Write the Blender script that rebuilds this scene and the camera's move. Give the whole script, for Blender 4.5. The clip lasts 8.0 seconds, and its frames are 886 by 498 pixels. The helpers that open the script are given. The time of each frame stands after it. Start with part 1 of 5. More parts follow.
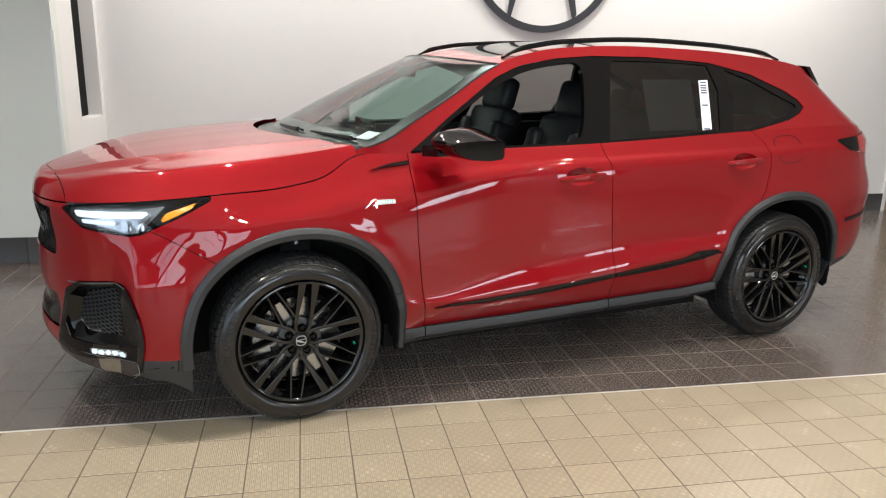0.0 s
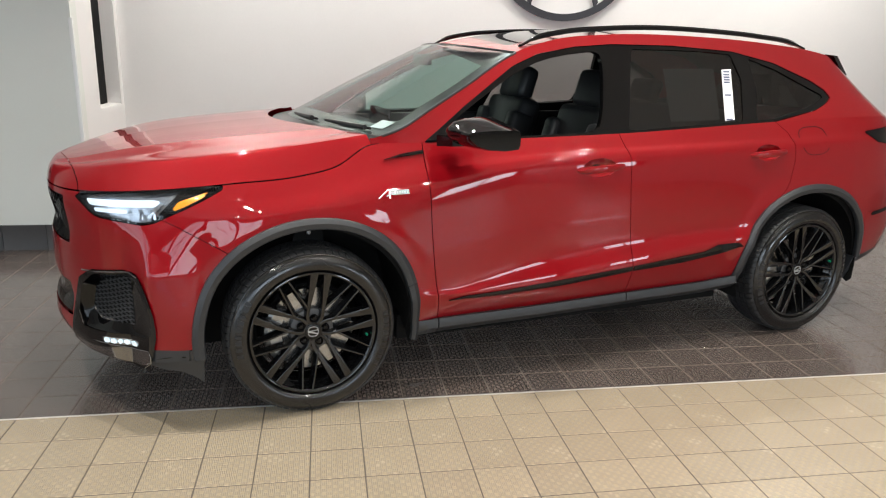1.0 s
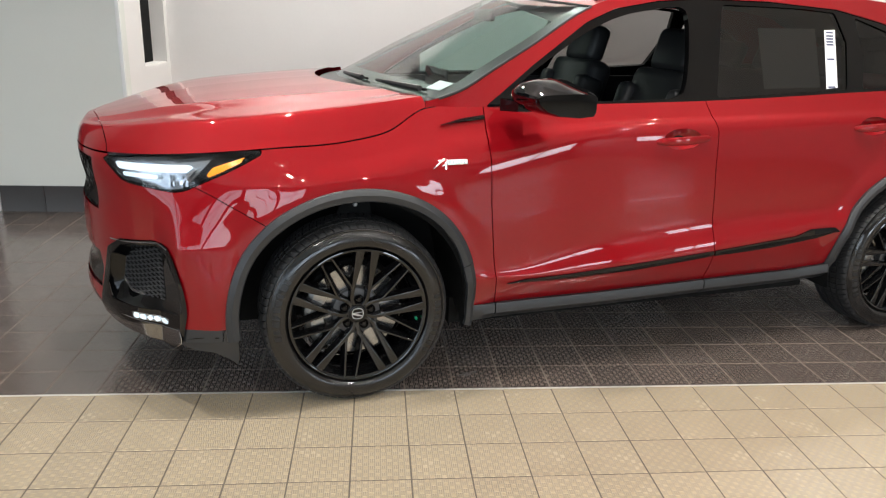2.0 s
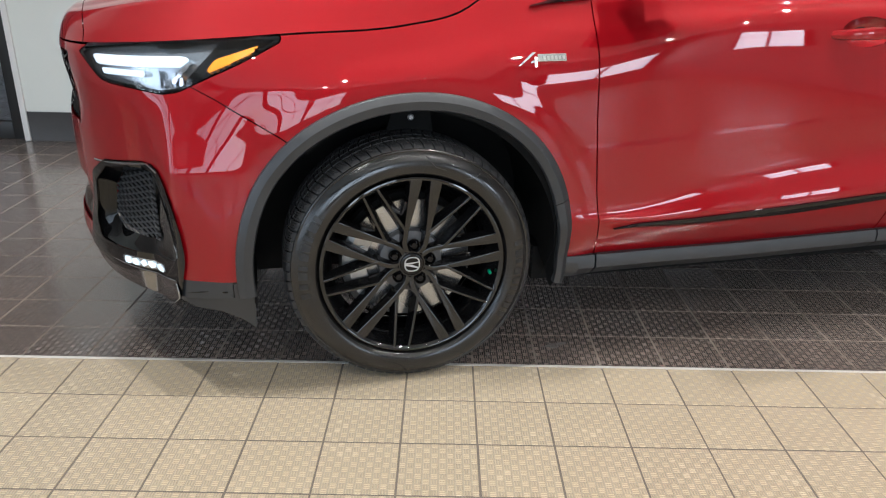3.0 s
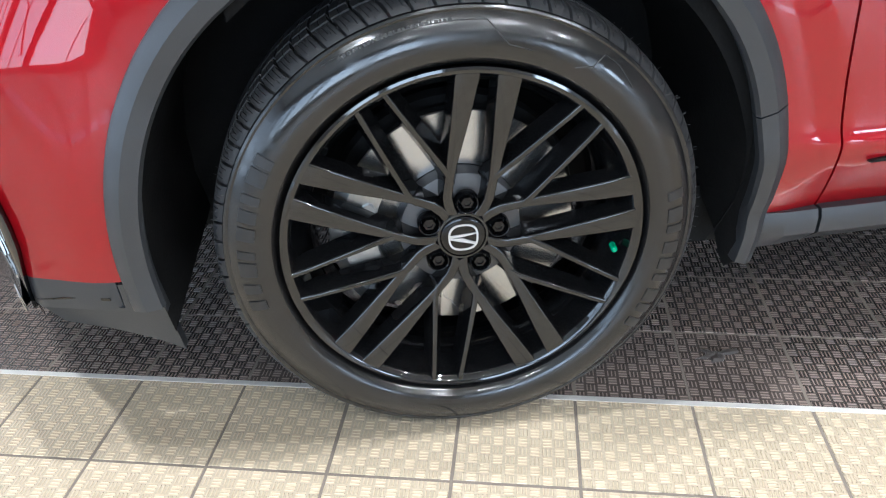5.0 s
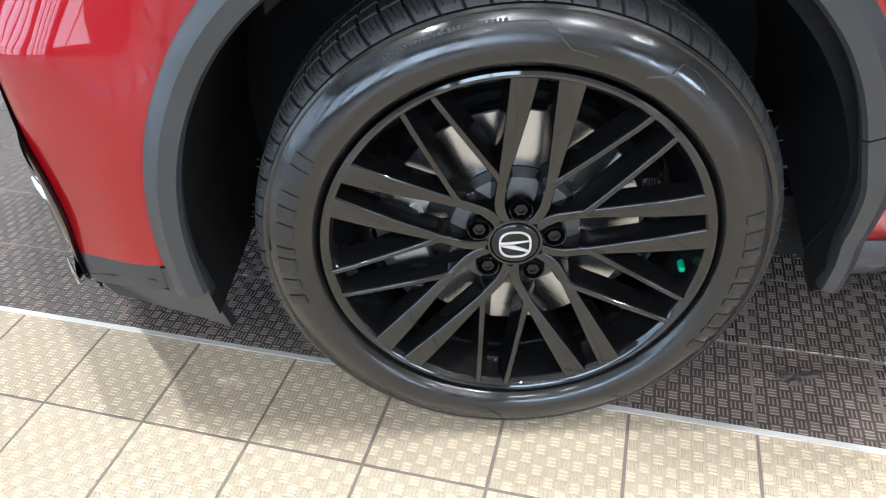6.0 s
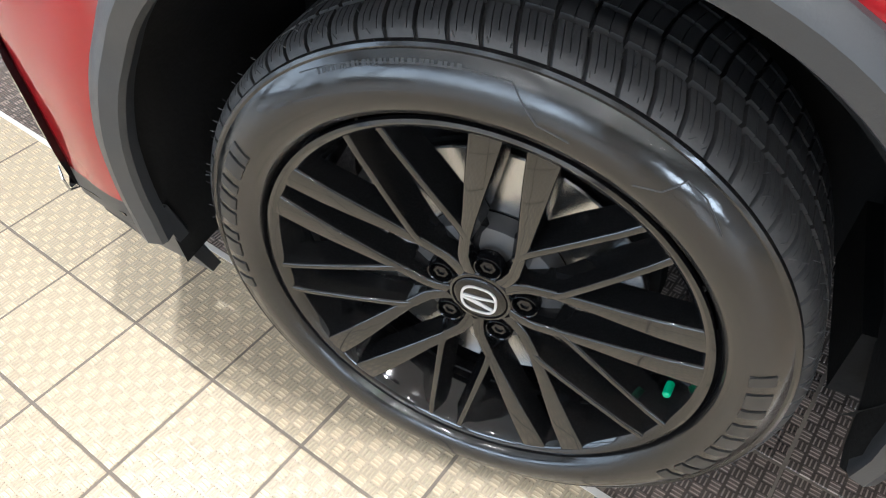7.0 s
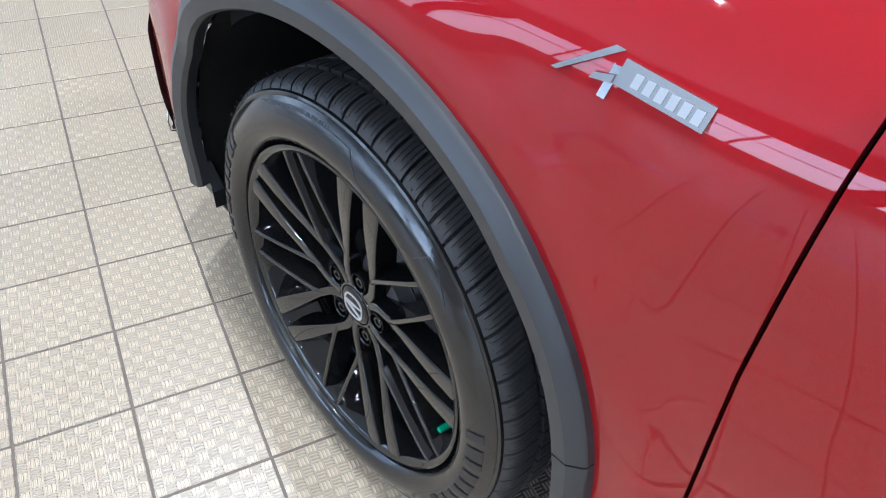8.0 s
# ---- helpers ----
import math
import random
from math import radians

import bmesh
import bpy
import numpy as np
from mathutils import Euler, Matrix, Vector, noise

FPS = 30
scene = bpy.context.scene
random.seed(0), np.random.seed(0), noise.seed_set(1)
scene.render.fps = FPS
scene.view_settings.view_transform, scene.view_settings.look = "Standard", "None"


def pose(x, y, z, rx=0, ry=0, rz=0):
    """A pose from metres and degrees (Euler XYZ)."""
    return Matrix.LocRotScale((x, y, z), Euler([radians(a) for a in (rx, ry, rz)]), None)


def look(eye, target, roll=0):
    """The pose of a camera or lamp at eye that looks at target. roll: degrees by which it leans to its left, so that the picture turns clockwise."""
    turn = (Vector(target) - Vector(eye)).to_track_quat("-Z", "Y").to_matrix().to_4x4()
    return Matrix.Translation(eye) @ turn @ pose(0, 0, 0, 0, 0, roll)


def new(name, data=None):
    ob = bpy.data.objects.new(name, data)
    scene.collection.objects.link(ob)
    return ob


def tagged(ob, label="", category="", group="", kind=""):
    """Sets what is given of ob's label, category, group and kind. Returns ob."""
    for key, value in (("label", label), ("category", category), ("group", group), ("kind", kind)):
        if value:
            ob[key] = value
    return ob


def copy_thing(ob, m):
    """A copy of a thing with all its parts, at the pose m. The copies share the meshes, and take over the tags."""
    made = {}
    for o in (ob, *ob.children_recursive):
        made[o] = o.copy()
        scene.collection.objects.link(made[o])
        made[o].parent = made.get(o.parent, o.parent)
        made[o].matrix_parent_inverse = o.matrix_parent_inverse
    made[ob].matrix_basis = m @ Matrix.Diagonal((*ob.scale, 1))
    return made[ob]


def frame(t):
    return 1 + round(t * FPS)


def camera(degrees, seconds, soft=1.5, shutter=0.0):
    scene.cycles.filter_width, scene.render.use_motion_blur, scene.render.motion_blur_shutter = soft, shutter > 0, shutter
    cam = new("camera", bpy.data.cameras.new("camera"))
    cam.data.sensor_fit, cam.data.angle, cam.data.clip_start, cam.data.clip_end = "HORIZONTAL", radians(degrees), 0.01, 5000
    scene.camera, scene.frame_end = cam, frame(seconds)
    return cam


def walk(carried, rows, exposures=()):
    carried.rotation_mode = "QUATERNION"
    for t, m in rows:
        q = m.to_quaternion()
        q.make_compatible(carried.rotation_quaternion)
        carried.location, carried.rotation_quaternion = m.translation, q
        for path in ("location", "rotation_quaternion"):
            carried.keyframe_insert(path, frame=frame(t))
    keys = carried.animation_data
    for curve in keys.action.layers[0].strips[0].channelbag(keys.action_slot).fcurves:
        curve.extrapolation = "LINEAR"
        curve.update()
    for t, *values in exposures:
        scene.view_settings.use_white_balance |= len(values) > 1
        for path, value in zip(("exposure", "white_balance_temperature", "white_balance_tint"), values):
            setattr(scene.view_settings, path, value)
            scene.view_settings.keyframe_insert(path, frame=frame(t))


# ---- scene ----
cam = camera(62.0, 8.0, soft=1.15)
PATH = [
    (0, (-0.16, -3.184, 1.585), (0.203, -1.28, 1.093), 1.1),
    (0.5, (-0.155, -3.174, 1.585), (0.191, -1.269, 1.083), 1.0),
    (1, (-0.127, -3.142, 1.579), (0.183, -1.236, 1.06), 1.2),
    (2.5, (-0.128, -2.489, 1.419), (-0.033, -0.607, 0.749), 1.7),
    (3, (-0.107, -2.094, 1.238), (-0.104, -0.236, 0.498), 1.1),
    (3.5, (-0.09, -1.691, 1.04), (-0.151, 0.143, 0.245), 0.4),
    (4, (-0.082, -1.327, 0.931), (-0.238, 0.476, 0.079), -1.0),
    (5.3, (-0.108, -1.022, 0.966), (-0.372, 0.649, -0.1), -3.2),
    (5.5, (-0.093, -1.013, 0.96), (-0.421, 0.651, -0.1), -3.7),
    (6, (-0.047, -0.904, 1.017), (-0.512, 0.626, -0.184), -3.5),
    (6.5, (0.06, -0.711, 1.054), (-0.576, 0.641, -0.275), -2.7),
    (7, (0.118, -0.539, 1.07), (-0.715, 0.56, -0.379), -0.7),
    (7.5, (0.276, -0.467, 1.144), (-0.731, 0.43, -0.333), 4.5),
    (8, (0.54, -0.355, 1.26), (-0.7, 0.41, -0.111), 7.1),
]
walk(cam, [(t, look(eye, target, roll)) for t, eye, target, roll in PATH],
     exposures=[(0, 0.04, 6200, 10), (1.2, 0.04, 6200, 10), (2.5, 0.18, 6200, 10), (3.0, 0.25, 5900, 10), (3.5, 0.4, 5450, 9), (4.2, 0.7, 5350, 8), (5.5, 1.02, 5400, 9), (6.5, 1.05, 5500, 9), (7.0, 1.0, 5650, 9), (7.5, 0.66, 5300, 10), (8.0, 0.50, 5000, 11)])

# ---- light: daylight from the glazed front behind the camera, small downlights in the ceiling, more added as fill ----
world = bpy.data.worlds.new("sky")
scene.world = world
world.use_nodes = True
sky = world.node_tree.nodes.new("ShaderNodeTexSky")
sky.sky_type, sky.sun_disc = "NISHITA", False
sky.sun_elevation, sky.sun_rotation = radians(48), radians(150)
world.node_tree.links.new(sky.outputs[0], world.node_tree.nodes["Background"].inputs[0])
world.node_tree.nodes["Background"].inputs[1].default_value = 0.12
CEILING = 4.3
MAIN_ROW = [(-2.25, -0.2), (-0.36, -0.2), (1.53, -0.2), (3.42, -0.2)]
MAIN_POWER = [37, 28, 26, 44]
# further rows, added out of view to brighten wall, floor and reflections
ADDED_POWER = [54, 48, 62, 84, 28, 28, 42, 56, 28, 42, 60]
ADDED_ROWS = [(-1.0, 3.35), (0.9, 3.35), (2.8, 3.35), (4.7, 3.35), (-1.4, -3.3), (0.6, -3.3), (2.6, -3.3), (5.2, -3.3), (0.6, -6.4), (3.4, -6.4), (6.2, -6.4)]
DOWNLIGHTS = MAIN_ROW + ADDED_ROWS
SHOP_WINDOWS = [-5.2, -2.9, -0.6, 1.7, 7.75]
SHOP_POWER = [28, 40, 60, 66, 70]
SHORT_HEAD = 2.05
SIDE_WINDOW = -6.4
WEST_WINDOWS = [-7.3, -4.9, -2.5]
SILL_Z, HEAD_Z, LOW_SILL = 0.9, 3.1, 0.12
for n, (x, y) in enumerate(DOWNLIGHTS):
    lamp = bpy.data.lights.new("downlight", "AREA")
    lamp.shape, lamp.size, lamp.color, lamp.spread = "DISK", 0.10, (1.0, 0.93, 0.83), radians(110 if n < len(MAIN_ROW) else 150)
    lamp.energy = MAIN_POWER[n] if n < len(MAIN_ROW) else ADDED_POWER[n - len(MAIN_ROW)]
    new("downlight_lamp", lamp).matrix_world = pose(x, y, CEILING - 0.05)
for x, power in zip(SHOP_WINDOWS, SHOP_POWER):
    lamp = bpy.data.lights.new("window_light", "AREA")
    lamp.shape, lamp.size, lamp.size_y, lamp.energy, lamp.color = "RECTANGLE", 2.0, 2.2, power, (0.84, 0.93, 1.0)
    if x > 4:
        lamp.size_y = SHORT_HEAD - SILL_Z
    new("window_daylight", lamp).matrix_world = pose(x, -8.9, SILL_Z + lamp.size_y / 2, 90, 0, 0)
lamp = lamp.copy()
lamp.size, lamp.energy = 1.3, 50
new("window_daylight", lamp).matrix_world = pose(8.9, SIDE_WINDOW, SILL_Z + lamp.size_y / 2, 90, 0, 90)
lamp = lamp.copy()
lamp.size, lamp.size_y, lamp.energy = 2.0, 2.9, 44
for y in WEST_WINDOWS:
    new("window_daylight", lamp).matrix_world = pose(-6.4, y, 1.62, 90, 0, -90)


# ---- materials ----
def shader(name, colour, rough=0.5, metal=0.0, coat=0.0, grain=0.0, size=60.0, bump=0.0, stain=0.0, spec=0.5):
    """A Principled material with fine grain and broad stains, in the world's metres."""
    m = bpy.data.materials.new(name)
    m.use_nodes = True
    nt = m.node_tree
    n, link = nt.nodes, nt.links.new
    b = n["Principled BSDF"]
    b.inputs["Base Color"].default_value = (*colour, 1)
    b.inputs["Roughness"].default_value, b.inputs["Metallic"].default_value = rough, metal
    b.inputs["Specular IOR Level"].default_value = spec
    b.inputs["Coat Weight"].default_value, b.inputs["Coat Roughness"].default_value = coat, 0.02
    if grain or bump or stain:
        co = n.new("ShaderNodeTexCoord")
        fine = n.new("ShaderNodeTexNoise")
        fine.inputs["Scale"].default_value, fine.inputs["Detail"].default_value = size, 6
        link(co.outputs["Object"], fine.inputs["Vector"])
        broad = n.new("ShaderNodeTexNoise")
        broad.inputs["Scale"].default_value, broad.inputs["Detail"].default_value = size / 14, 3
        link(co.outputs["Object"], broad.inputs["Vector"])
        if grain or stain:
            hue = n.new("ShaderNodeHueSaturation")
            hue.inputs["Color"].default_value = (*colour, 1)
            a = n.new("ShaderNodeMath")
            a.operation = "MULTIPLY_ADD"
            a.inputs[1].default_value, a.inputs[2].default_value = grain * 2, 1 - grain - stain
            link(fine.outputs[0], a.inputs[0])
            c = n.new("ShaderNodeMath")
            c.operation = "MULTIPLY_ADD"
            c.inputs[1].default_value = stain * 2
            link(broad.outputs[0], c.inputs[0])
            link(a.outputs[0], c.inputs[2])
            link(c.outputs[0], hue.inputs["Value"])
            link(hue.outputs[0], b.inputs["Base Color"])
            rr = n.new("ShaderNodeMath")
            rr.operation = "MULTIPLY_ADD"
            rr.inputs[1].default_value, rr.inputs[2].default_value = 0.3 * rough, rough * 0.85
            link(broad.outputs[0], rr.inputs[0])
            link(rr.outputs[0], b.inputs["Roughness"])
        if bump:
            bp = n.new("ShaderNodeBump")
            bp.inputs["Distance"].default_value, bp.inputs["Strength"].default_value = bump, 1
            link(fine.outputs[0], bp.inputs["Height"])
            link(bp.outputs[0], b.inputs["Normal"])
    return m


def glass_shader(name, tint, mirror_part=0.05):
    """Thin glass: tinted see-through, with a mirror sheen that grows towards grazing."""
    m = bpy.data.materials.new(name)
    m.use_nodes = True
    nt = m.node_tree
    n, link = nt.nodes, nt.links.new
    n.remove(n["Principled BSDF"])
    a, g, mix, f = n.new("ShaderNodeBsdfTransparent"), n.new("ShaderNodeBsdfGlossy"), n.new("ShaderNodeMixShader"), n.new("ShaderNodeLayerWeight")
    steep, share = n.new("ShaderNodeMath"), n.new("ShaderNodeMath")
    a.inputs[0].default_value = (*tint, 1)
    g.inputs["Roughness"].default_value = 0.01
    f.inputs["Blend"].default_value = 0.5
    steep.operation, share.operation = "POWER", "MULTIPLY_ADD"
    steep.inputs[1].default_value = 5
    share.inputs[1].default_value, share.inputs[2].default_value = 1 - mirror_part, mirror_part
    link(f.outputs["Facing"], steep.inputs[0])
    link(steep.outputs[0], share.inputs[0])
    link(share.outputs[0], mix.inputs[0])
    link(a.outputs[0], mix.inputs[1])
    link(g.outputs[0], mix.inputs[2])
    link(mix.outputs[0], n["Material Output"].inputs[0])
    return m


def glow_shader(name, colour, strength):
    m = shader(name, colour, 0.2)
    b = m.node_tree.nodes["Principled BSDF"]
    b.inputs["Emission Color"].default_value, b.inputs["Emission Strength"].default_value = (*colour, 1), strength
    return m


TILE, JOINT = 0.2105, 0.0048


def tile_shader(name, colour, rough, proud, spread, bar_wear_glint, lit_gain, sheen, glaze):
    """Glazed anti-slip tile: cells of four short raised bars, turned by a quarter from cell to cell; the relief is faint on some tiles."""
    m = bpy.data.materials.new(name)
    m.use_nodes = True
    nt = m.node_tree
    n, link = nt.nodes, nt.links.new
    b = n["Principled BSDF"]
    geo = n.new("ShaderNodeNewGeometry")
    sep = n.new("ShaderNodeSeparateXYZ")
    link(geo.outputs["Position"], sep.inputs[0])

    def op(kind, a, c=None, d=None):
        k = n.new("ShaderNodeMath")
        k.operation = kind
        for i, val in enumerate((a, c, d)):
            if val is None:
                continue
            if isinstance(val, (int, float)):
                k.inputs[i].default_value = val
            else:
                link(val, k.inputs[i])
        return k.outputs[0]

    b.inputs["Specular IOR Level"].default_value = sheen
    b.inputs["Coat Weight"].default_value, b.inputs["Coat Roughness"].default_value = glaze, 0.16
    cell = TILE / 10
    px, py = op("MULTIPLY", sep.outputs[0], 1 / cell), op("MULTIPLY", sep.outputs[1], 1 / cell)
    fx, fy = op("FLOOR", px), op("FLOOR", py)
    lx, ly = op("SUBTRACT", px, fx), op("SUBTRACT", py, fy)
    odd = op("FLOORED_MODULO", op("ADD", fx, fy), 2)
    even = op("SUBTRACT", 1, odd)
    along = op("ADD", op("MULTIPLY", odd, lx), op("MULTIPLY", even, ly))
    cross = op("ADD", op("MULTIPLY", odd, ly), op("MULTIPLY", even, lx))
    wave = op("SINE", op("MULTIPLY_ADD", cross, 2 * math.pi * 3, -math.pi / 2))
    bars = n.new("ShaderNodeMapRange")
    bars.interpolation_type = "SMOOTHSTEP"
    bars.inputs["From Min"].default_value, bars.inputs["From Max"].default_value = 0.1, 0.8
    link(wave, bars.inputs["Value"])
    ends = n.new("ShaderNodeMapRange")
    ends.interpolation_type = "SMOOTHSTEP"
    ends.inputs["From Min"].default_value, ends.inputs["From Max"].default_value = 0.42, 0.33
    link(op("ABSOLUTE", op("SUBTRACT", along, 0.5)), ends.inputs["Value"])
    relief = op("MULTIPLY", bars.outputs[0], ends.outputs[0])
    # every tile takes its own tone; whole numbers per tile from the grid
    comb = n.new("ShaderNodeCombineXYZ")
    link(op("FLOOR", op("MULTIPLY", sep.outputs[0], 1 / TILE)), comb.inputs[0])
    link(op("FLOOR", op("MULTIPLY", sep.outputs[1], 1 / TILE)), comb.inputs[1])
    white = n.new("ShaderNodeTexWhiteNoise")
    white.noise_dimensions = "2D"
    link(comb.outputs[0], white.inputs["Vector"])
    grain = n.new("ShaderNodeTexNoise")
    grain.inputs["Scale"].default_value, grain.inputs["Detail"].default_value = 260, 5
    link(geo.outputs["Position"], grain.inputs["Vector"])
    cloud = n.new("ShaderNodeTexNoise")
    cloud.inputs["Scale"].default_value, cloud.inputs["Detail"].default_value = 7, 4
    link(geo.outputs["Position"], cloud.inputs["Vector"])
    value = op("ADD", op("MULTIPLY_ADD", white.outputs[0], spread, 0.9 - spread / 2), op("MULTIPLY_ADD", grain.outputs[0], 0.36, -0.18))
    value = op("ADD", value, op("MULTIPLY_ADD", cloud.outputs[0], 0.10, 0.05))
    hue = n.new("ShaderNodeHueSaturation")
    hue.inputs["Color"].default_value = (*colour, 1)
    lit_cell = op("MULTIPLY", odd, ends.outputs[0])
    # odd cells coloured paler: the sheen that bars of one direction catch
    value = op("ADD", value, op("MULTIPLY_ADD", lit_cell, lit_gain, -0.4 * lit_gain))
    # bars coloured paler, for worn glaze and for the highlights on them
    link(op("ADD", value, op("MULTIPLY_ADD", relief, bar_wear_glint, -0.3 * bar_wear_glint)), hue.inputs["Value"])
    link(hue.outputs[0], b.inputs["Base Color"])
    link(op("ADD", op("MULTIPLY_ADD", cloud.outputs[0], 0.10, rough - 0.05), op("MULTIPLY_ADD", lit_cell, -0.10, op("MULTIPLY", relief, -0.12))), b.inputs["Roughness"])
    bp = n.new("ShaderNodeBump")
    bp.inputs["Distance"].default_value, bp.inputs["Strength"].default_value = proud, 1
    worn = op("MULTIPLY", relief, op("MULTIPLY_ADD", white.outputs[0], 0.6, 0.55))
    link(op("ADD", worn, op("MULTIPLY", grain.outputs[0], 0.10)), bp.inputs["Height"])
    link(bp.outputs[0], b.inputs["Normal"])
    link(bp.outputs[0], b.inputs["Coat Normal"])
    return m


def paint_shader(name, colour):
    """Red metallic lacquer: a flaky base under clear coat."""
    m = shader(name, colour, 0.52, 0.28, 1.0)
    nt = m.node_tree
    n, link = nt.nodes, nt.links.new
    co, flake, bp = n.new("ShaderNodeTexCoord"), n.new("ShaderNodeTexNoise"), n.new("ShaderNodeBump")
    flake.inputs["Scale"].default_value, flake.inputs["Detail"].default_value = 900, 2
    bp.inputs["Distance"].default_value, bp.inputs["Strength"].default_value = 0.0006, 0.25
    link(co.outputs["Object"], flake.inputs["Vector"])
    link(flake.outputs[0], bp.inputs["Height"])
    link(bp.outputs[0], n["Principled BSDF"].inputs["Normal"])
    n["Principled BSDF"].inputs["Specular Tint"].default_value = (1.0, 0.1, 0.1, 1)
    n["Principled BSDF"].inputs["Coat IOR"].default_value = 1.52
    return m


def rubber_shader(name, colour):
    """Tyre sidewall with dressing wiped on unevenly: glossy smears on duller rubber."""
    m = shader(name, colour, 0.22, grain=0.18, size=150, stain=0.3, bump=0.00012, spec=0.64)
    nt = m.node_tree
    n, link = nt.nodes, nt.links.new
    co, smear, span = n.new("ShaderNodeTexCoord"), n.new("ShaderNodeTexNoise"), n.new("ShaderNodeMapRange")
    smear.inputs["Scale"].default_value, smear.inputs["Detail"].default_value, smear.inputs["Distortion"].default_value = 16, 5, 0.9
    span.inputs["From Min"].default_value, span.inputs["From Max"].default_value = 0.42, 0.60
    span.inputs["To Min"].default_value, span.inputs["To Max"].default_value = 0.10, 0.26
    link(co.outputs["Object"], smear.inputs["Vector"])
    link(smear.outputs[0], span.inputs["Value"])
    link(span.outputs[0], n["Principled BSDF"].inputs["Roughness"])
    return m


PAINT = paint_shader("red_lacquer", (0.240, 0.0004, 0.0044))
GLOSS = shader("gloss_black", (0.003, 0.003, 0.0033), 0.03, 0, 0.0, spec=0.42)
RIM_BLACK = shader("rim_gloss_black", (0.004, 0.004, 0.0042), 0.055, 0, 0.0, grain=0.08, size=80, spec=0.7)
CLAD = shader("dark_grey_plastic", (0.022, 0.024, 0.027), 0.42, grain=0.06, size=400, bump=0.0002, spec=0.6)
LINER = shader("wheel_liner_black", (0.006, 0.006, 0.006), 0.85, grain=0.2, size=120, bump=0.001, spec=0.2)
RUBBER = rubber_shader("tyre_rubber", (0.0072, 0.0070, 0.0070))
TREAD = shader("tyre_tread", (0.026, 0.026, 0.027), 0.5, grain=0.25, size=220, stain=0.25, bump=0.0003, spec=0.42)
TRIM = shader("satin_black_trim", (0.014, 0.014, 0.015), 0.35)
CABIN = shader("black_cabin_trim", (0.012, 0.012, 0.013), 0.6, grain=0.1, size=200)
LEATHER = shader("black_leather", (0.016, 0.017, 0.019), 0.45, grain=0.15, size=220, bump=0.0006)
CHROME = shader("bright_chrome", (0.8, 0.8, 0.82), 0.12, 1.0)
BADGE_SILVER = shader("badge_silver", (0.46, 0.47, 0.48), 0.22, 1.0)
STEEL = shader("brake_steel", (0.46, 0.465, 0.47), 0.26, 1.0, grain=0.08, size=90)
ALLOY = shader("caliper_alloy", (0.42, 0.42, 0.41), 0.38, 1.0, grain=0.15, size=150)
GREEN = shader("green_plastic", (0.0, 0.28, 0.13), 0.35)
CAP_MARK = shader("satin_silver_mark", (0.52, 0.52, 0.53), 0.3, 0.4)
SCRAP = shader("dull_brown_scrap", (0.05, 0.042, 0.038), 0.45, grain=0.3, size=200)
LABEL_PAPER = shader("label_paper", (0.15, 0.152, 0.155), 0.6)
PAPER = shader("white_paper", (0.80, 0.80, 0.82), 0.6)
INK = shader("dark_ink", (0.08, 0.09, 0.16), 0.6)
SMOKED = glass_shader("smoked_glass", (0.24, 0.24, 0.235), 0.10)
CLEAR = glass_shader("windscreen_glass", (0.54, 0.68, 0.65), 0.035)
LENS = glass_shader("lamp_lens", (0.95, 0.97, 1.0), 0.045)
LAMP_BOWL = shader("lamp_bowl_silver", (0.50, 0.53, 0.56), 0.22, 0.85)
LAMP_GLOW = glow_shader("running_light_white", (0.80, 0.90, 0.95), 0.35)
NET = shader("satin_black_net", (0.045, 0.045, 0.048), 0.30)
AMBER = glow_shader("amber_lens", (0.9, 0.28, 0.01), 0.35)
RED_LENS = shader("red_tail_lens", (0.35, 0.01, 0.015), 0.1, 0, 0.8)
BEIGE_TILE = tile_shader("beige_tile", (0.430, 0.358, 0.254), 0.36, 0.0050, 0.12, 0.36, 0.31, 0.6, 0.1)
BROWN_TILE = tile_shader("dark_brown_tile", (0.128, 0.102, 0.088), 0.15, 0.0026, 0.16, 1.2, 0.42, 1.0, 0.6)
GROUT = shader("grey_brown_grout", (0.135, 0.112, 0.090), 0.85, grain=0.2, size=150)
STRIP = shader("aluminium_strip", (0.78, 0.76, 0.72), 0.4, 0.6)
WALL = shader("white_wall_paint", (0.78, 0.77, 0.755), 0.65, grain=0.015, size=60, stain=0.02, bump=0.0004)
WALL_GREY = shader("pale_green_grey_paint", (0.71, 0.735, 0.69), 0.6, grain=0.015, size=60, stain=0.02, bump=0.0004)
BASE_TILE = shader("charcoal_base_tile", (0.060, 0.058, 0.058), 0.45, grain=0.15, size=120)
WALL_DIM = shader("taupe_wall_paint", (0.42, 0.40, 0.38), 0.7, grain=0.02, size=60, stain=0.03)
CEIL = shader("ceiling_white", (0.75, 0.75, 0.73), 0.8, grain=0.02, size=40)
DARK_FRAME = shader("dark_bronze_frame", (0.02, 0.02, 0.02), 0.4)
EMBLEM = shader("dark_grey_emblem", (0.055, 0.055, 0.06), 0.35, 0.5)
BEECH = shader("pale_wood_door", (0.42, 0.30, 0.18), 0.5, grain=0.1, size=30)


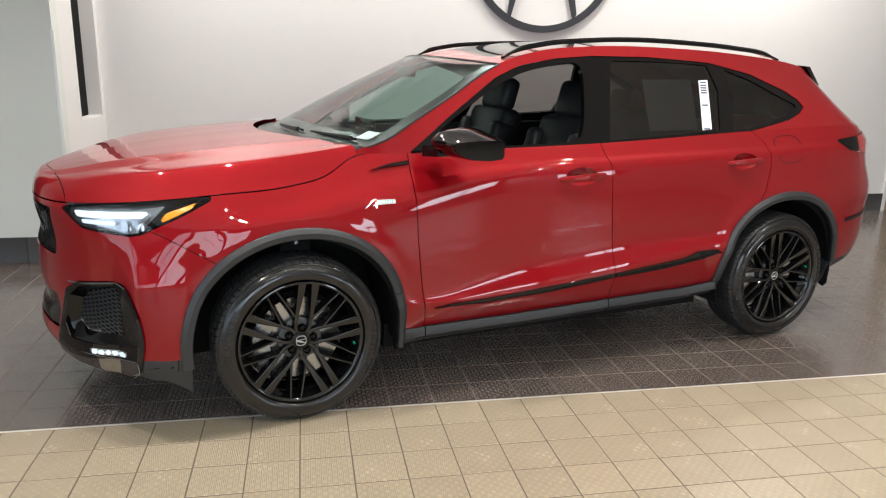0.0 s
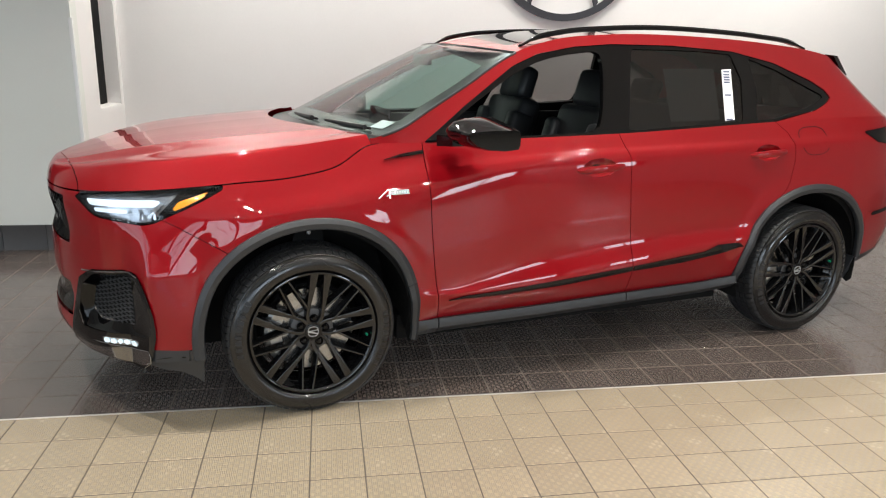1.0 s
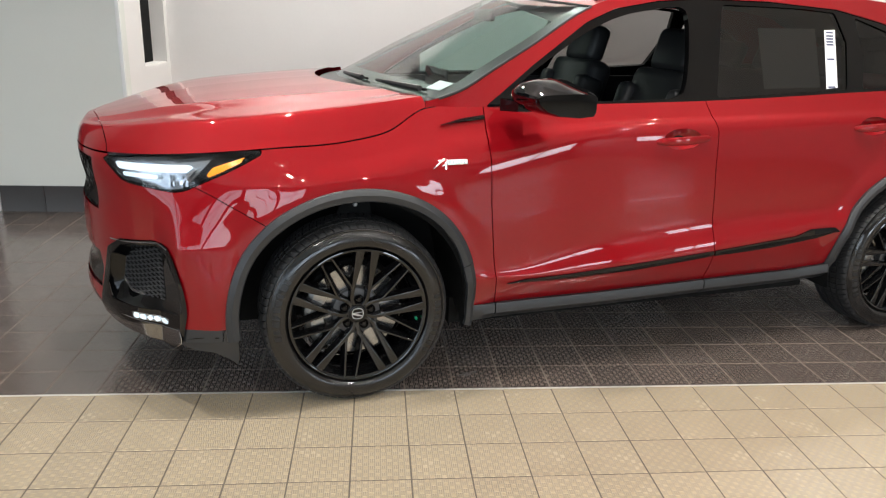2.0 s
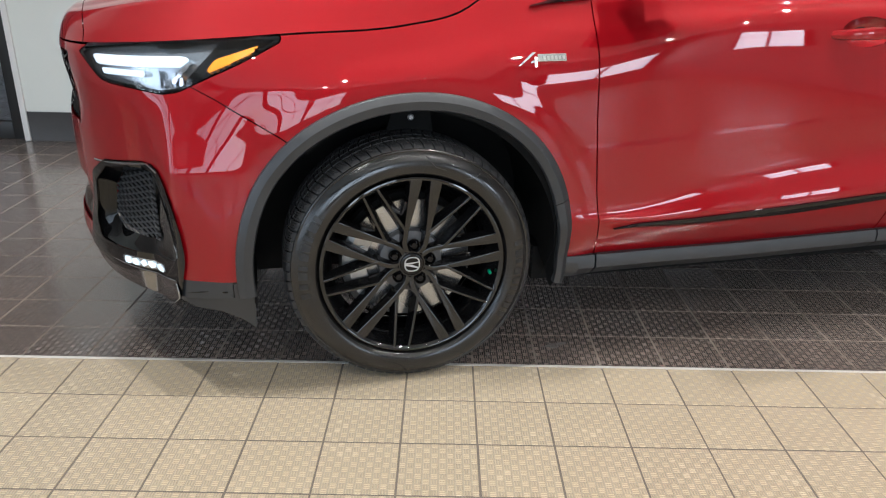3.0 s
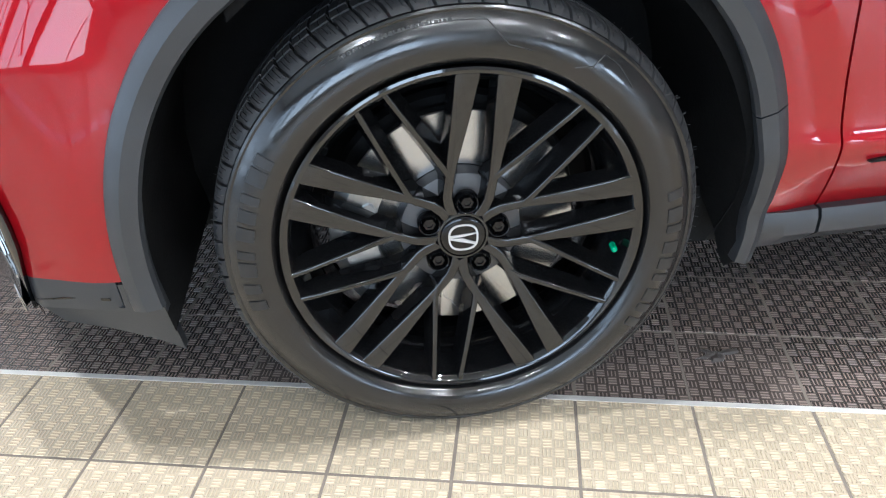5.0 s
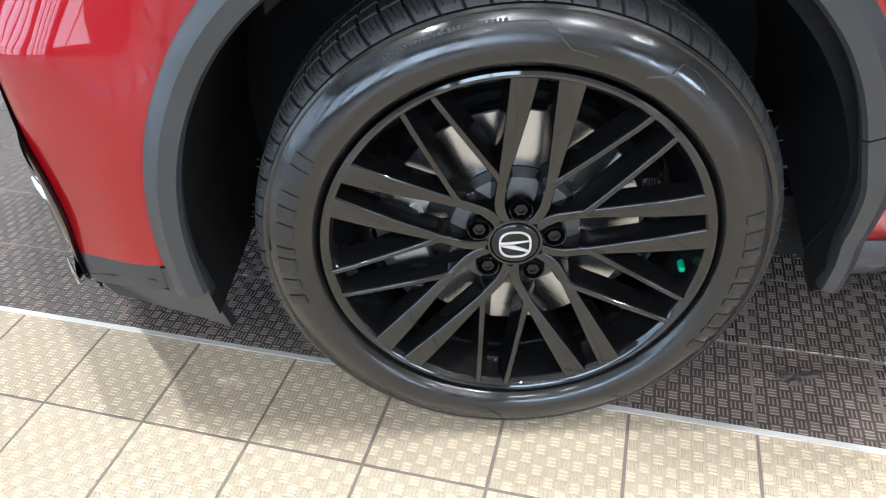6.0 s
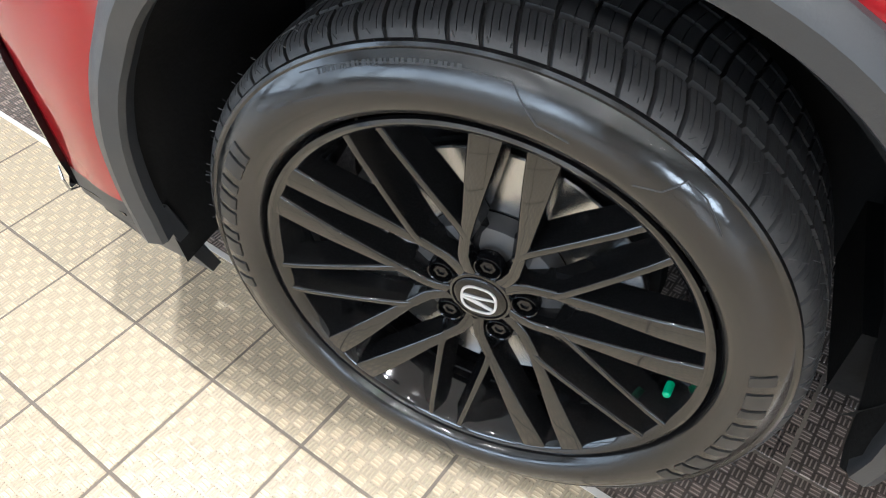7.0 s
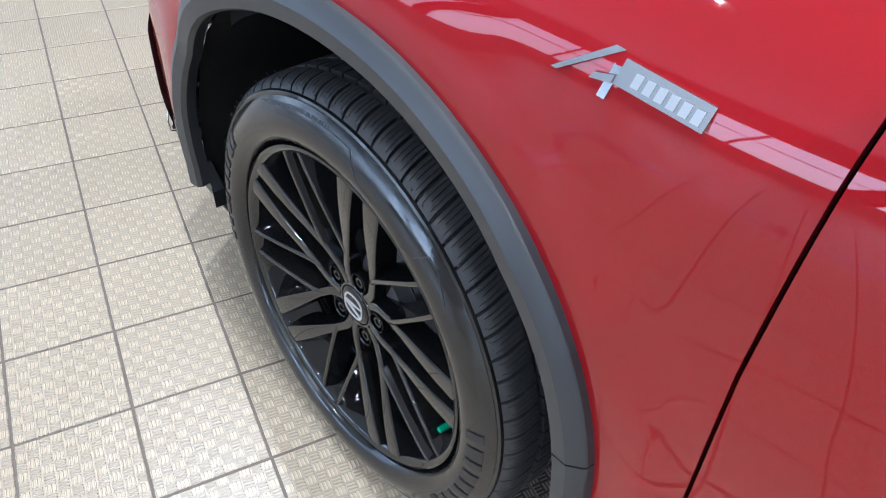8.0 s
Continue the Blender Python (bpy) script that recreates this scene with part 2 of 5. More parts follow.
# ---- mesh helpers ----
def link_mesh(name, verts, faces, material, parent=None, label="", smooth=True, angle=38):
    """One mesh object from points and faces, placed in its parent's space."""
    me = bpy.data.meshes.new(name)
    me.from_pydata([tuple(float(c) for c in p) for p in verts], [], [tuple(int(i) for i in f) for f in faces])
    me.materials.append(material)
    if smooth:
        me.polygons.foreach_set("use_smooth", [True] * len(me.polygons))
        me.set_sharp_from_angle(angle=radians(angle))
    me.update()
    ob = new(name, me)
    ob.parent = parent
    if label:
        ob["label"] = label
    return ob


def part(name, bm, material, parent, label="", smooth=True, angle=38):
    me = bpy.data.meshes.new(name)
    bm.normal_update()
    bm.to_mesh(me)
    bm.free()
    me.materials.append(material)
    if smooth:
        me.polygons.foreach_set("use_smooth", [True] * len(me.polygons))
        me.set_sharp_from_angle(angle=radians(angle))
    ob = new(name, me)
    ob.parent = parent
    if label:
        ob["label"] = label
    return ob


def box(bm, x0, y0, z0, x1, y1, z1, bevel=0.0, turn=None):
    """A bevelled block in bm; turn: a matrix for it."""
    made = bmesh.ops.create_cube(bm, size=1.0)["verts"]
    for p in made:
        p.co = Vector(((x0 + x1) / 2 + p.co.x * (x1 - x0), (y0 + y1) / 2 + p.co.y * (y1 - y0), (z0 + z1) / 2 + p.co.z * (z1 - z0)))
    if bevel:
        edges = {e for p in made for e in p.link_edges}
        out = bmesh.ops.bevel(bm, geom=list(edges), offset=bevel, segments=2, profile=0.5, affect="EDGES")
        made = list({p for f in out["faces"] for p in f.verts} | {p for p in made if p.is_valid})
    if turn is not None:
        bmesh.ops.transform(bm, matrix=turn, verts=made)
    return bm


def block(name, x0, y0, z0, x1, y1, z1, material, parent=None, label="", bevel=0.0, turn=None):
    return part(name, box(bmesh.new(), x0, y0, z0, x1, y1, z1, bevel, turn), material, parent, label)


def lathe(profile, steps, closed=False):
    """Points and faces of a profile (axial, radius) turned round the y axis; angle 0 at x, 90 degrees at z."""
    verts, faces, k = [], [], len(profile)
    for i in range(steps):
        a = 2 * math.pi * i / steps
        verts += [(r * math.cos(a), y, r * math.sin(a)) for y, r in profile]
    for i in range(steps):
        j = (i + 1) % steps
        for q in range(k - 1 + closed):
            w = (q + 1) % k
            faces.append((i * k + q, i * k + w, j * k + w, j * k + q))
    return verts, faces


def loft(rings, cap=True):
    """Faces over rings of points of one length."""
    k = len(rings[0])
    verts = [p for ring in rings for p in ring]
    faces = []
    for i in range(len(rings) - 1):
        for q in range(k):
            w = (q + 1) % k
            faces.append((i * k + q, i * k + w, (i + 1) * k + w, (i + 1) * k + q))
    if cap:
        faces += [tuple(range(k))[::-1], tuple(range((len(rings) - 1) * k, len(rings) * k))]
    return verts, faces


def tube(points, radius, sides=8):
    """A bent bar along points; radius: one number or one for each point."""
    pts = [Vector(p) for p in points]
    radii = radius if isinstance(radius, (list, tuple)) else [radius] * len(pts)
    rings = []
    for i, p in enumerate(pts):
        way = (pts[min(i + 1, len(pts) - 1)] - pts[max(i - 1, 0)]).normalized()
        side = way.cross(Vector((0, 0, 1)) if abs(way.z) < 0.9 else Vector((1, 0, 0))).normalized()
        up = side.cross(way)
        rings.append([p + (side * math.cos(a) + up * math.sin(a)) * radii[i] for a in (2 * math.pi * q / sides for q in range(sides))])
    return loft(rings)


def join(*pairs):
    verts, faces = [], []
    for v, f in pairs:
        faces += [tuple(i + len(verts) for i in q) for q in f]
        verts += list(v)
    return verts, faces


def grid_faces(grid):
    rows, cols = grid.shape[:2]
    idx = np.arange(rows * cols).reshape(rows, cols)
    q = np.stack([idx[:-1, :-1], idx[1:, :-1], idx[1:, 1:], idx[:-1, 1:]], -1).reshape(-1, 4)
    return grid.reshape(-1, 3), [tuple(f) for f in q]


def clip(verts, faces, field):
    """Keeps the part of a surface where field(points) > 0, cutting faces along the border."""
    pts = np.asarray(verts, float)
    s = field(pts)
    out_pts, out_faces, cut = list(map(tuple, pts)), [], {}
    keep = s > 0
    for f in faces:
        k = [keep[i] for i in f]
        if all(k):
            out_faces.append(f)
            continue
        if not any(k):
            continue
        ring = []
        for a, b in zip(f, f[1:] + f[:1]):
            if keep[a]:
                ring.append(a)
            if keep[a] != keep[b]:
                key = (min(a, b), max(a, b))
                if key not in cut:
                    t = s[a] / (s[a] - s[b])
                    cut[key] = len(out_pts)
                    out_pts.append(tuple(pts[a] + (pts[b] - pts[a]) * t))
                ring.append(cut[key])
        if len(ring) > 2:
            out_faces.append(tuple(ring))
    used = sorted({i for f in out_faces for i in f})
    back = {i: n for n, i in enumerate(used)}
    return [out_pts[i] for i in used], [tuple(back[i] for i in f) for f in out_faces]


def hem(verts, faces, depth):
    """Turns the border of a panel inwards, as folded sheet: a rim of that depth towards the car's middle."""
    count = {}
    for f in faces:
        for a, b in zip(f, f[1:] + f[:1]):
            count[(a, b)] = count.get((a, b), 0) + 1
    rim = [(a, b) for (a, b) in count if (b, a) not in count]
    verts, faces, copy = list(verts), list(faces), {}
    for i in {i for e in rim for i in e}:
        u, v, z = verts[i]
        copy[i] = len(verts)
        verts.append((u, v + depth, z - 0.2 * depth) if v < MID - 0.02 else (u + depth, v, z))
    faces += [(b, a, copy[a], copy[b]) for a, b in rim]
    return verts, faces


def flip(verts, faces):
    """The same on the car's other side."""
    return [(u, 2 * MID - v, z) for u, v, z in verts], [f[::-1] for f in faces]


def over(us, zs):
    """Field: behind the upright line u(z)."""
    return lambda p: p[:, 0] - np.interp(p[:, 2], zs, us)


def under(us, zs):
    """Field: below the lying line z(u)."""
    return lambda p: np.interp(p[:, 0], us, zs) - p[:, 2]


def inverse(field, gap=0.0):
    return lambda p: -field(p) - gap


def moved(field, gap):
    return lambda p: field(p) - gap


def inside(outline, gap=0.0):
    """Field: within a closed outline (u, z), by the signed distance to its sides."""
    ring = np.array(outline, float)

    def at(p):
        q = p[:, [0, 2]]
        best, odd = np.full(len(q), 1e9), np.zeros(len(q), bool)
        for a, b in zip(ring, np.roll(ring, -1, 0)):
            ab = b - a
            t = np.clip(((q - a) @ ab) / (ab @ ab), 0, 1)
            best = np.minimum(best, np.hypot(*(q - a - t[:, None] * ab).T))
            cross = (a[1] > q[:, 1]) != (b[1] > q[:, 1])
            with np.errstate(divide="ignore", invalid="ignore"):
                odd ^= cross & (q[:, 0] < (b[0] - a[0]) * (q[:, 1] - a[1]) / (b[1] - a[1]) + a[0])
        return np.where(odd, best, -best) - gap
    return at


def outside(outline, gap=0.0):
    field = inside(outline)
    return lambda p: -field(p) - gap


def beyond(u, z, r):
    return lambda p: np.hypot(p[:, 0] - u, p[:, 2] - z) - r


def cut(grid, *fields):
    verts, faces = grid_faces(grid) if isinstance(grid, np.ndarray) else grid
    for f in fields:
        verts, faces = clip(verts, faces, f)
    return verts, faces


def round_ring(outline, step=0.03, times=2):
    """An outline (u, z) with its corners rounded off (Chaikin)."""
    pts = [np.array(p, float) for p in outline]
    for _ in range(times):
        pts = [q for a, b in zip(pts, pts[1:] + pts[:1]) for q in (0.78 * a + 0.22 * b, 0.22 * a + 0.78 * b)]
    return [tuple(p) for p in pts]


def laid(points, lift=0.0, surface=None):
    """Points (u, z) laid on the car's flank, lifted outwards."""
    f = surface or flank
    return [(u, f(u, z) - lift, z) for u, z in points]


# ---- the form of the car's body: u runs back from the front axle, v inwards from its flank, z up ----
MID = 0.955          # the car's middle plane
NOSE_FROM, TAIL_FROM, NOSE_BEND = -0.25, 3.25, 2.2


def curve(knots, col):
    """A smooth function through knots (u, v, z): their column col over u."""
    xs = np.array([k[0] for k in knots], float)
    ys = np.array([k[col] for k in knots], float)
    slope = np.gradient(ys, xs) if len(xs) > 2 else np.full(2, (ys[1] - ys[0]) / (xs[1] - xs[0]))

    def at(x):
        x = np.clip(np.asarray(x, float), xs[0], xs[-1])
        i = np.clip(np.searchsorted(xs, x) - 1, 0, len(xs) - 2)
        h = xs[i + 1] - xs[i]
        t = (x - xs[i]) / h
        return ((2 * t**3 - 3 * t**2 + 1) * ys[i] + (t**3 - 2 * t**2 + t) * h * slope[i]
                + (3 * t**2 - 2 * t**3) * ys[i + 1] + (t**3 - t**2) * h * slope[i + 1])
    return at


SILL = [(-1.05, .04, .26), (-.5, .0, .26), (0, .03, .26), (.6, .09, .27), (2.4, .10, .285), (3.4, .10, .33), (3.95, .13, .42)]
DOOR_FOOT = [(-1.05, .0, .40), (-.5, -.016, .40), (0, -.008, .40), (.45, .022, .39), (.62, .030, .385), (1.6, .022, .395), (2.45, .015, .42), (2.89, .0, .42), (3.5, .03, .42), (3.95, .06, .48)]
LOW_RIDGE = [(-1.05, .0, .52), (-.5, -.024, .52), (0, -.012, .50), (.45, .0, .485), (.65, -.006, .475), (1.6, -.028, .525), (2.36, -.020, .59), (2.89, -.018, .60), (3.5, .01, .60), (3.95, .05, .64)]
LOW_DIP = [(-1.05, .0, .64), (-.5, -.024, .64), (0, -.012, .62), (.45, .002, .55), (.65, .004, .53), (1.0, .006, .59), (1.6, .004, .655), (2.3, .002, .685), (2.89, -.014, .70), (3.5, .005, .70), (3.95, .04, .74)]
FLANK = [(-1.05, .0, .80), (-.5, -.02, .80), (0, -.01, .78), (.62, .004, .78), (1.6, .006, .82), (2.4, .004, .84), (2.89, -.008, .85), (3.5, .005, .86), (3.95, .04, .9)]
CREASE = [(-1.05, .02, .95), (-.5, .02, .975), (0, .034, 1.0), (.3, .068, 1.055), (.55, .082, 1.098), (.7, .070, 1.108), (1.0, .055, 1.12), (1.57, .050, 1.135), (2.6, .045, 1.16), (3.2, .048, 1.175), (3.95, .08, 1.13)]
BELT = [(-1.05, .05, .975), (-.9, .05, .985), (-.7, .05, 1.006), (-.5, .05, 1.024), (-.33, .05, 1.038), (0, .062, 1.06), (.15, .085, 1.09), (.3, .120, 1.17), (.45, .116, 1.175), (.55, .113, 1.175),
        (.7, .104, 1.18), (1.0, .088, 1.185), (1.57, .078, 1.195), (2.57, .072, 1.235), (3.0, .074, 1.25), (3.5, .085, 1.25), (3.95, .12, 1.2)]
HOLLOW = [(-1.05, .01, .88), (-.5, -.006, .90), (0, .0, .925), (.3, .011, .955), (.55, .015, .975), (.7, .016, 1.0), (1.0, .018, 1.055), (1.57, .019, 1.075), (2.4, .016, 1.085), (3.2, .020, 1.095), (3.95, .06, 1.06)]
LOWER = [SILL, DOOR_FOOT, LOW_RIDGE, LOW_DIP, FLANK, HOLLOW, CREASE, BELT]
SHOULDER = [(-1.05, .2, 1.035), (-.9, .185, 1.062), (-.75, .165, 1.095), (-.6, .15, 1.118), (-.3, .135, 1.150), (0, .135, 1.178), (.3, .15, 1.215)]
VALLEY = [(-1.05, .34, 1.04), (-.9, .33, 1.073), (-.75, .31, 1.108), (-.6, .29, 1.135), (-.3, .27, 1.170), (0, .26, 1.195), (.3, .26, 1.222)]
RIDGE = [(-1.05, .44, 1.045), (-.9, .43, 1.086), (-.75, .41, 1.127), (-.6, .39, 1.156), (-.3, .37, 1.189), (0, .36, 1.212), (.3, .36, 1.232)]
BONNET = [(-1.05, .62, 1.05), (-.9, .62, 1.091), (-.75, .62, 1.133), (-.6, .62, 1.163), (-.3, .62, 1.199), (0, .62, 1.222), (.3, .62, 1.240)]
BONNET_MID = [(-1.05, MID, 1.05), (-.9, MID, 1.093), (-.75, MID, 1.136), (-.6, MID, 1.167), (-.3, MID, 1.203), (0, MID, 1.226), (.3, MID, 1.244)]
HOODS = [BELT, SHOULDER, VALLEY, RIDGE, BONNET, BONNET_MID]
ROOF_EDGE = [(0.33, 0.125, 1.2), (0.451, 0.132, 1.24), (0.608, 0.165, 1.323), (0.774, 0.207, 1.408), (1.108, 0.305, 1.578), (1.343, 0.325, 1.646), (1.649, 0.335, 1.677), (2.262, 0.335, 1.682), (2.772, 0.332, 1.656), (3.181, 0.33, 1.611), (3.526, 0.33, 1.529), (3.993, 0.351, 1.378)]
ROOF_MID = [(.33, MID, 1.40), (.9, MID, 1.604), (1.2, MID, 1.664), (1.6, MID, 1.708), (2.2, MID, 1.722), (2.7, MID, 1.70), (3.1, MID, 1.655), (3.45, MID, 1.59), (3.95, MID, 1.48)]
NOSE = [(.25, 0, -1.0), (.30, 0, -1.030), (.40, 0, -1.022), (.55, 0, -1.018), (.78, 0, -1.03), (.95, 0, -1.045), (1.03, 0, -1.03), (1.08, 0, -1.0), (1.13, 0, -.975)]
TAIL = [(.25, 0, 3.80), (.42, 0, 3.95), (.57, 0, 4.02), (.70, 0, 4.01), (.85, 0, 4.03), (1.02, 0, 3.96), (1.10, 0, 3.95), (1.16, 0, 3.97), (1.22, 0, 3.90), (1.35, 0, 3.74), (1.48, 0, 3.60), (1.6, 0, 3.46), (1.7, 0, 3.38)]
CHIN = [(.25, 0, .03), (.31, 0, -.01), (.36, 0, -.035), (.42, 0, -.035), (.48, 0, -.015), (.56, 0, -.03), (.66, 0, -.028), (.73, 0, -.02), (.80, 0, .005), (.97, 0, .0), (1.05, 0, .005), (1.13, 0, .03)]
nose_at, tail_at, chin_at = curve(NOSE, 2), curve(TAIL, 2), curve(CHIN, 2)


belt_at = curve(BELT, 2)


def flare(u, z):
    """The flanks stand out below the belt, and a little more over both wheels."""
    out = 0.016 * np.clip((u + 0.6) / 0.4, 0, 1) * np.clip((3.6 - u) / 0.4, 0, 1) * np.clip((belt_at(u) - z) / 0.13, 0, 1)
    for axle in (0.006, 2.89):
        r = np.hypot(u - axle, z - 0.375)
        k = np.clip((0.625 - r) / 0.09, 0, 1)
        out = out + 0.007 * k * k * (3 - 2 * k) * np.clip((r - 0.30) / 0.1, 0, 1)
    # the bumper's side runs flat to an upright edge ahead of the wheel
    return out + 0.088 * np.minimum(np.clip((-0.43 - u) / 0.215, 0, 1), np.clip((u + 0.735) / 0.085, 0, 1)) * np.interp(z, [.30, .69, .78, .90], [1, 1, .50, 0])


def sheet(lines, stations, fine, round_front=NOSE_BEND, round_back=3.0, swell=True, soft=0.5):
    """A grid of points over feature lines. stations: pairs (kind, value), kind 0 at u = value, -1 round the nose, 1 round the tail (0 to 1)."""
    cv, cz = [curve(k, 1) for k in lines], [curve(k, 2) for k in lines]
    grid = []
    for kind, val in stations:
        w, u = 1.0, val
        if kind:
            n = round_front if kind < 0 else round_back
            x, w = math.sin(val * math.pi / 2) ** (2 / n), max(0.0, math.cos(val * math.pi / 2)) ** (2 / n)
            u = NOSE_FROM + (-1.0 - NOSE_FROM) * x if kind < 0 else TAIL_FROM + (3.8 - TAIL_FROM) * x
        vs, zs = np.array([float(f(u)) for f in cv]), np.array([float(f(u)) for f in cz])
        # smooth across the lines
        s = np.linspace(0, len(lines) - 1, fine * (len(lines) - 1) + 1)
        base = np.arange(len(lines))
        tri = [(a, b, 0) for a, b in zip(base, vs)], [(a, b, 0) for a, b in zip(base, zs)]
        v = soft * curve(tri[0], 1)(s) + (1 - soft) * np.interp(s, base, vs)
        z = soft * curve(tri[1], 1)(s) + (1 - soft) * np.interp(s, base, zs)
        uu = np.full(len(s), u)
        if kind < 0:
            uu = NOSE_FROM + (nose_at(z) - NOSE_FROM) * x + chin_at(z) * x**8
        if kind > 0:
            uu = TAIL_FROM + (tail_at(z) - TAIL_FROM) * x
        if swell:
            v = v - flare(uu, z)
        v = v + (MID - v) * (1 - w)
        grid.append(np.stack([uu, v, z], -1))
    return np.array(grid)


NOSE_STATIONS = [(-1, a) for a in np.linspace(1, 0.02, 72)]
TAIL_STATIONS = [(1, a) for a in np.linspace(0.02, 1, 36)]
SIDE_STATIONS = [(0, a) for a in np.linspace(NOSE_FROM, TAIL_FROM, 240)]
LOW_GRID = sheet(LOWER, NOSE_STATIONS + SIDE_STATIONS + TAIL_STATIONS, 12, soft=0.85)
HOOD_GRID = sheet(HOODS, NOSE_STATIONS + [(0, a) for a in np.linspace(NOSE_FROM, .34, 20)], 10, swell=False, soft=0.3)
GLASS_GRID = sheet([BELT, ROOF_EDGE], [(0, a) for a in np.linspace(.30, TAIL_FROM, 130)] + TAIL_STATIONS, 24, swell=False)
ROOF_GRID = sheet([ROOF_EDGE, ROOF_MID], [(0, a) for a in np.linspace(.33, TAIL_FROM, 90)] + TAIL_STATIONS, 16, swell=False)


LOW_V, LOW_Z = [curve(k, 1) for k in LOWER], [curve(k, 2) for k in LOWER]


def flank(u, z):
    """The inset v of the car's flank at u, z."""
    vs, zs = [float(f(u)) for f in LOW_V], [float(f(u)) for f in LOW_Z]
    v = float(np.interp(z, zs, vs)) - float(flare(u, z))
    if u < NOSE_FROM:
        x = min(1.0, (NOSE_FROM - u) / (NOSE_FROM - float(nose_at(z))))
        v += (MID - v) * (1 - (1 - x**NOSE_BEND) ** (1 / NOSE_BEND))
    if u > TAIL_FROM:
        x = min(1.0, (u - TAIL_FROM) / (float(tail_at(z)) - TAIL_FROM))
        v += (MID - v) * (1 - (1 - x**3.0) ** (1 / 3.0))
    return v


BELT_V, BELT_Z, EDGE_V, EDGE_Z = curve(BELT, 1), curve(BELT, 2), curve(ROOF_EDGE, 1), curve(ROOF_EDGE, 2)


def pane(u, z):
    """The inset v of the side windows' surface at u, z."""
    v0, z0, v1, z1 = float(BELT_V(u)), float(BELT_Z(u)), float(EDGE_V(u)), float(EDGE_Z(u))
    return v0 + (v1 - v0) * (z - z0) / max(0.05, z1 - z0)
# ---- end of the form ----


# ---- the room ----
X0, X1, Y0, Y1 = -6.5, 9.0, -9.0, 6.4
tagged(block("floor", X0, Y0, -0.12, X1, Y1, -0.0014, GROUT), "tiled showroom floor in beige and dark brown", "floor", kind="structure")
tagged(block("ceiling", X0, Y0, CEILING, X1, Y1, CEILING + 0.1, CEIL), "flat white painted ceiling", "ceiling", kind="structure")
tagged(block("wall_back", -2.11, 4.19, 0, 6.42, 4.36, CEILING, WALL), "plain white painted wall behind the car", "wall", kind="structure")
tagged(block("wall_grey", -2.95, 2.9, 0, -1.96, 3.05, CEILING, WALL_GREY), "pale grey-green painted wall", "wall", kind="structure")
# the return wall holds a tall recess with dark glass
for name, y0, y1, z0, z1 in (("wall_return", 3.05, 3.44, 0, CEILING), ("wall_return_sill", 3.44, 4.10, 0, 1.05), ("wall_return_end", 4.10, 4.19, 0, CEILING), ("wall_return_head", 3.44, 4.10, 3.6, CEILING)):
    tagged(block(name, -2.11, y0, z0, -1.96, y1, z1, WALL), "white painted return wall with a tall recess", "wall", kind="structure")
slit = tagged(block("window_1", -2.105, 3.445, 1.055, -2.08, 4.095, 3.595, LINER), "dark glass in a tall narrow wall recess", "window", kind="structure")
block("window_sill", -2.075, 3.445, 1.05, -1.965, 4.095, 1.060, WALL, slit)
tagged(block("corner_guard", -1.975, 2.885, 0.0, -1.945, 2.9, 1.76, shader("white_plastic_guard", (0.82, 0.83, 0.82), 0.25), bevel=0.004), "glossy white plastic corner guard on the wall edge", "corner guard")
tagged(block("wall_edge_trim", -2.99, 2.885, 0, -2.95, 3.06, CEILING, WALL, bevel=0.003), "white painted trim closing the wall end", "trim", kind="structure")
# charcoal tile skirting, tile by tile
def skirting(name, a, b, along, at, face):
    base = new(name)
    tagged(base, "charcoal ceramic tile skirting along the wall", "baseboard", kind="structure")
    n = max(1, round((b - a) / 0.305))
    step = (b - a) / n
    for i in range(n):
        p, q = a + i * step + 0.0015, a + (i + 1) * step - 0.0015
        if along == "x":
            block("tile", p, at, 0.0, q, at + face * 0.010, 0.2, BASE_TILE, base, bevel=0.002)
        else:
            block("tile", at, p, 0.0, at + face * 0.010, q, 0.2, BASE_TILE, base, bevel=0.002)
    return base


skirting("baseboard", -1.945, 6.42, "x", 4.188, -1)
skirting("baseboard_grey", -2.945, -1.98, "x", 2.898, -1)
skirting("baseboard_return", 2.92, 4.17, "y", -1.958, 1)
# the passage past the end of the white wall, with a wooden frame
tagged(block("wall_right", 6.75, 4.19, 0, X1, 4.36, CEILING, WALL), "white painted wall", "wall", kind="structure")
door = tagged(block("door_1", 6.43, 4.22, 0, 6.74, 4.27, 2.2, BEECH, bevel=0.004), "brown timber door in a pale frame", "door", kind="structure")
block("door_frame", 6.42, 4.17, 0, 6.46, 4.22, 2.25, WALL, door)
block("door_head", 6.42, 4.19, 2.2, 6.75, 4.36, CEILING, WALL, door)
# a glazed door beyond the end of the grey wall
door = new("door_2")
tagged(door, "glazed door in a dark bronze frame", "door", kind="structure")
for x0, x1, z0, z1 in ((-3.09, -2.99, 0, 2.6), (-4.2, -4.1, 0, 2.6), (-4.1, -3.09, 0, 0.12), (-4.1, -3.09, 2.5, 2.6), (-4.1, -3.09, 1.0, 1.1)):
    block("frame", x0, 2.94, z0, x1, 3.0, z1, DARK_FRAME, door, bevel=0.004)
block("pane", -4.1, 2.965, 0.12, -3.09, 2.975, 2.5, LENS, door).visible_shadow = False
tagged(block("wall_door_head", -4.2, 2.9, 2.6, -2.99, 3.05, CEILING, WALL), "white painted wall above the door", "wall", kind="structure")
tagged(block("wall_beyond", X0, 2.9, 0, -4.2, 3.05, CEILING, WALL_GREY), "pale grey-green painted wall", "wall", kind="structure")
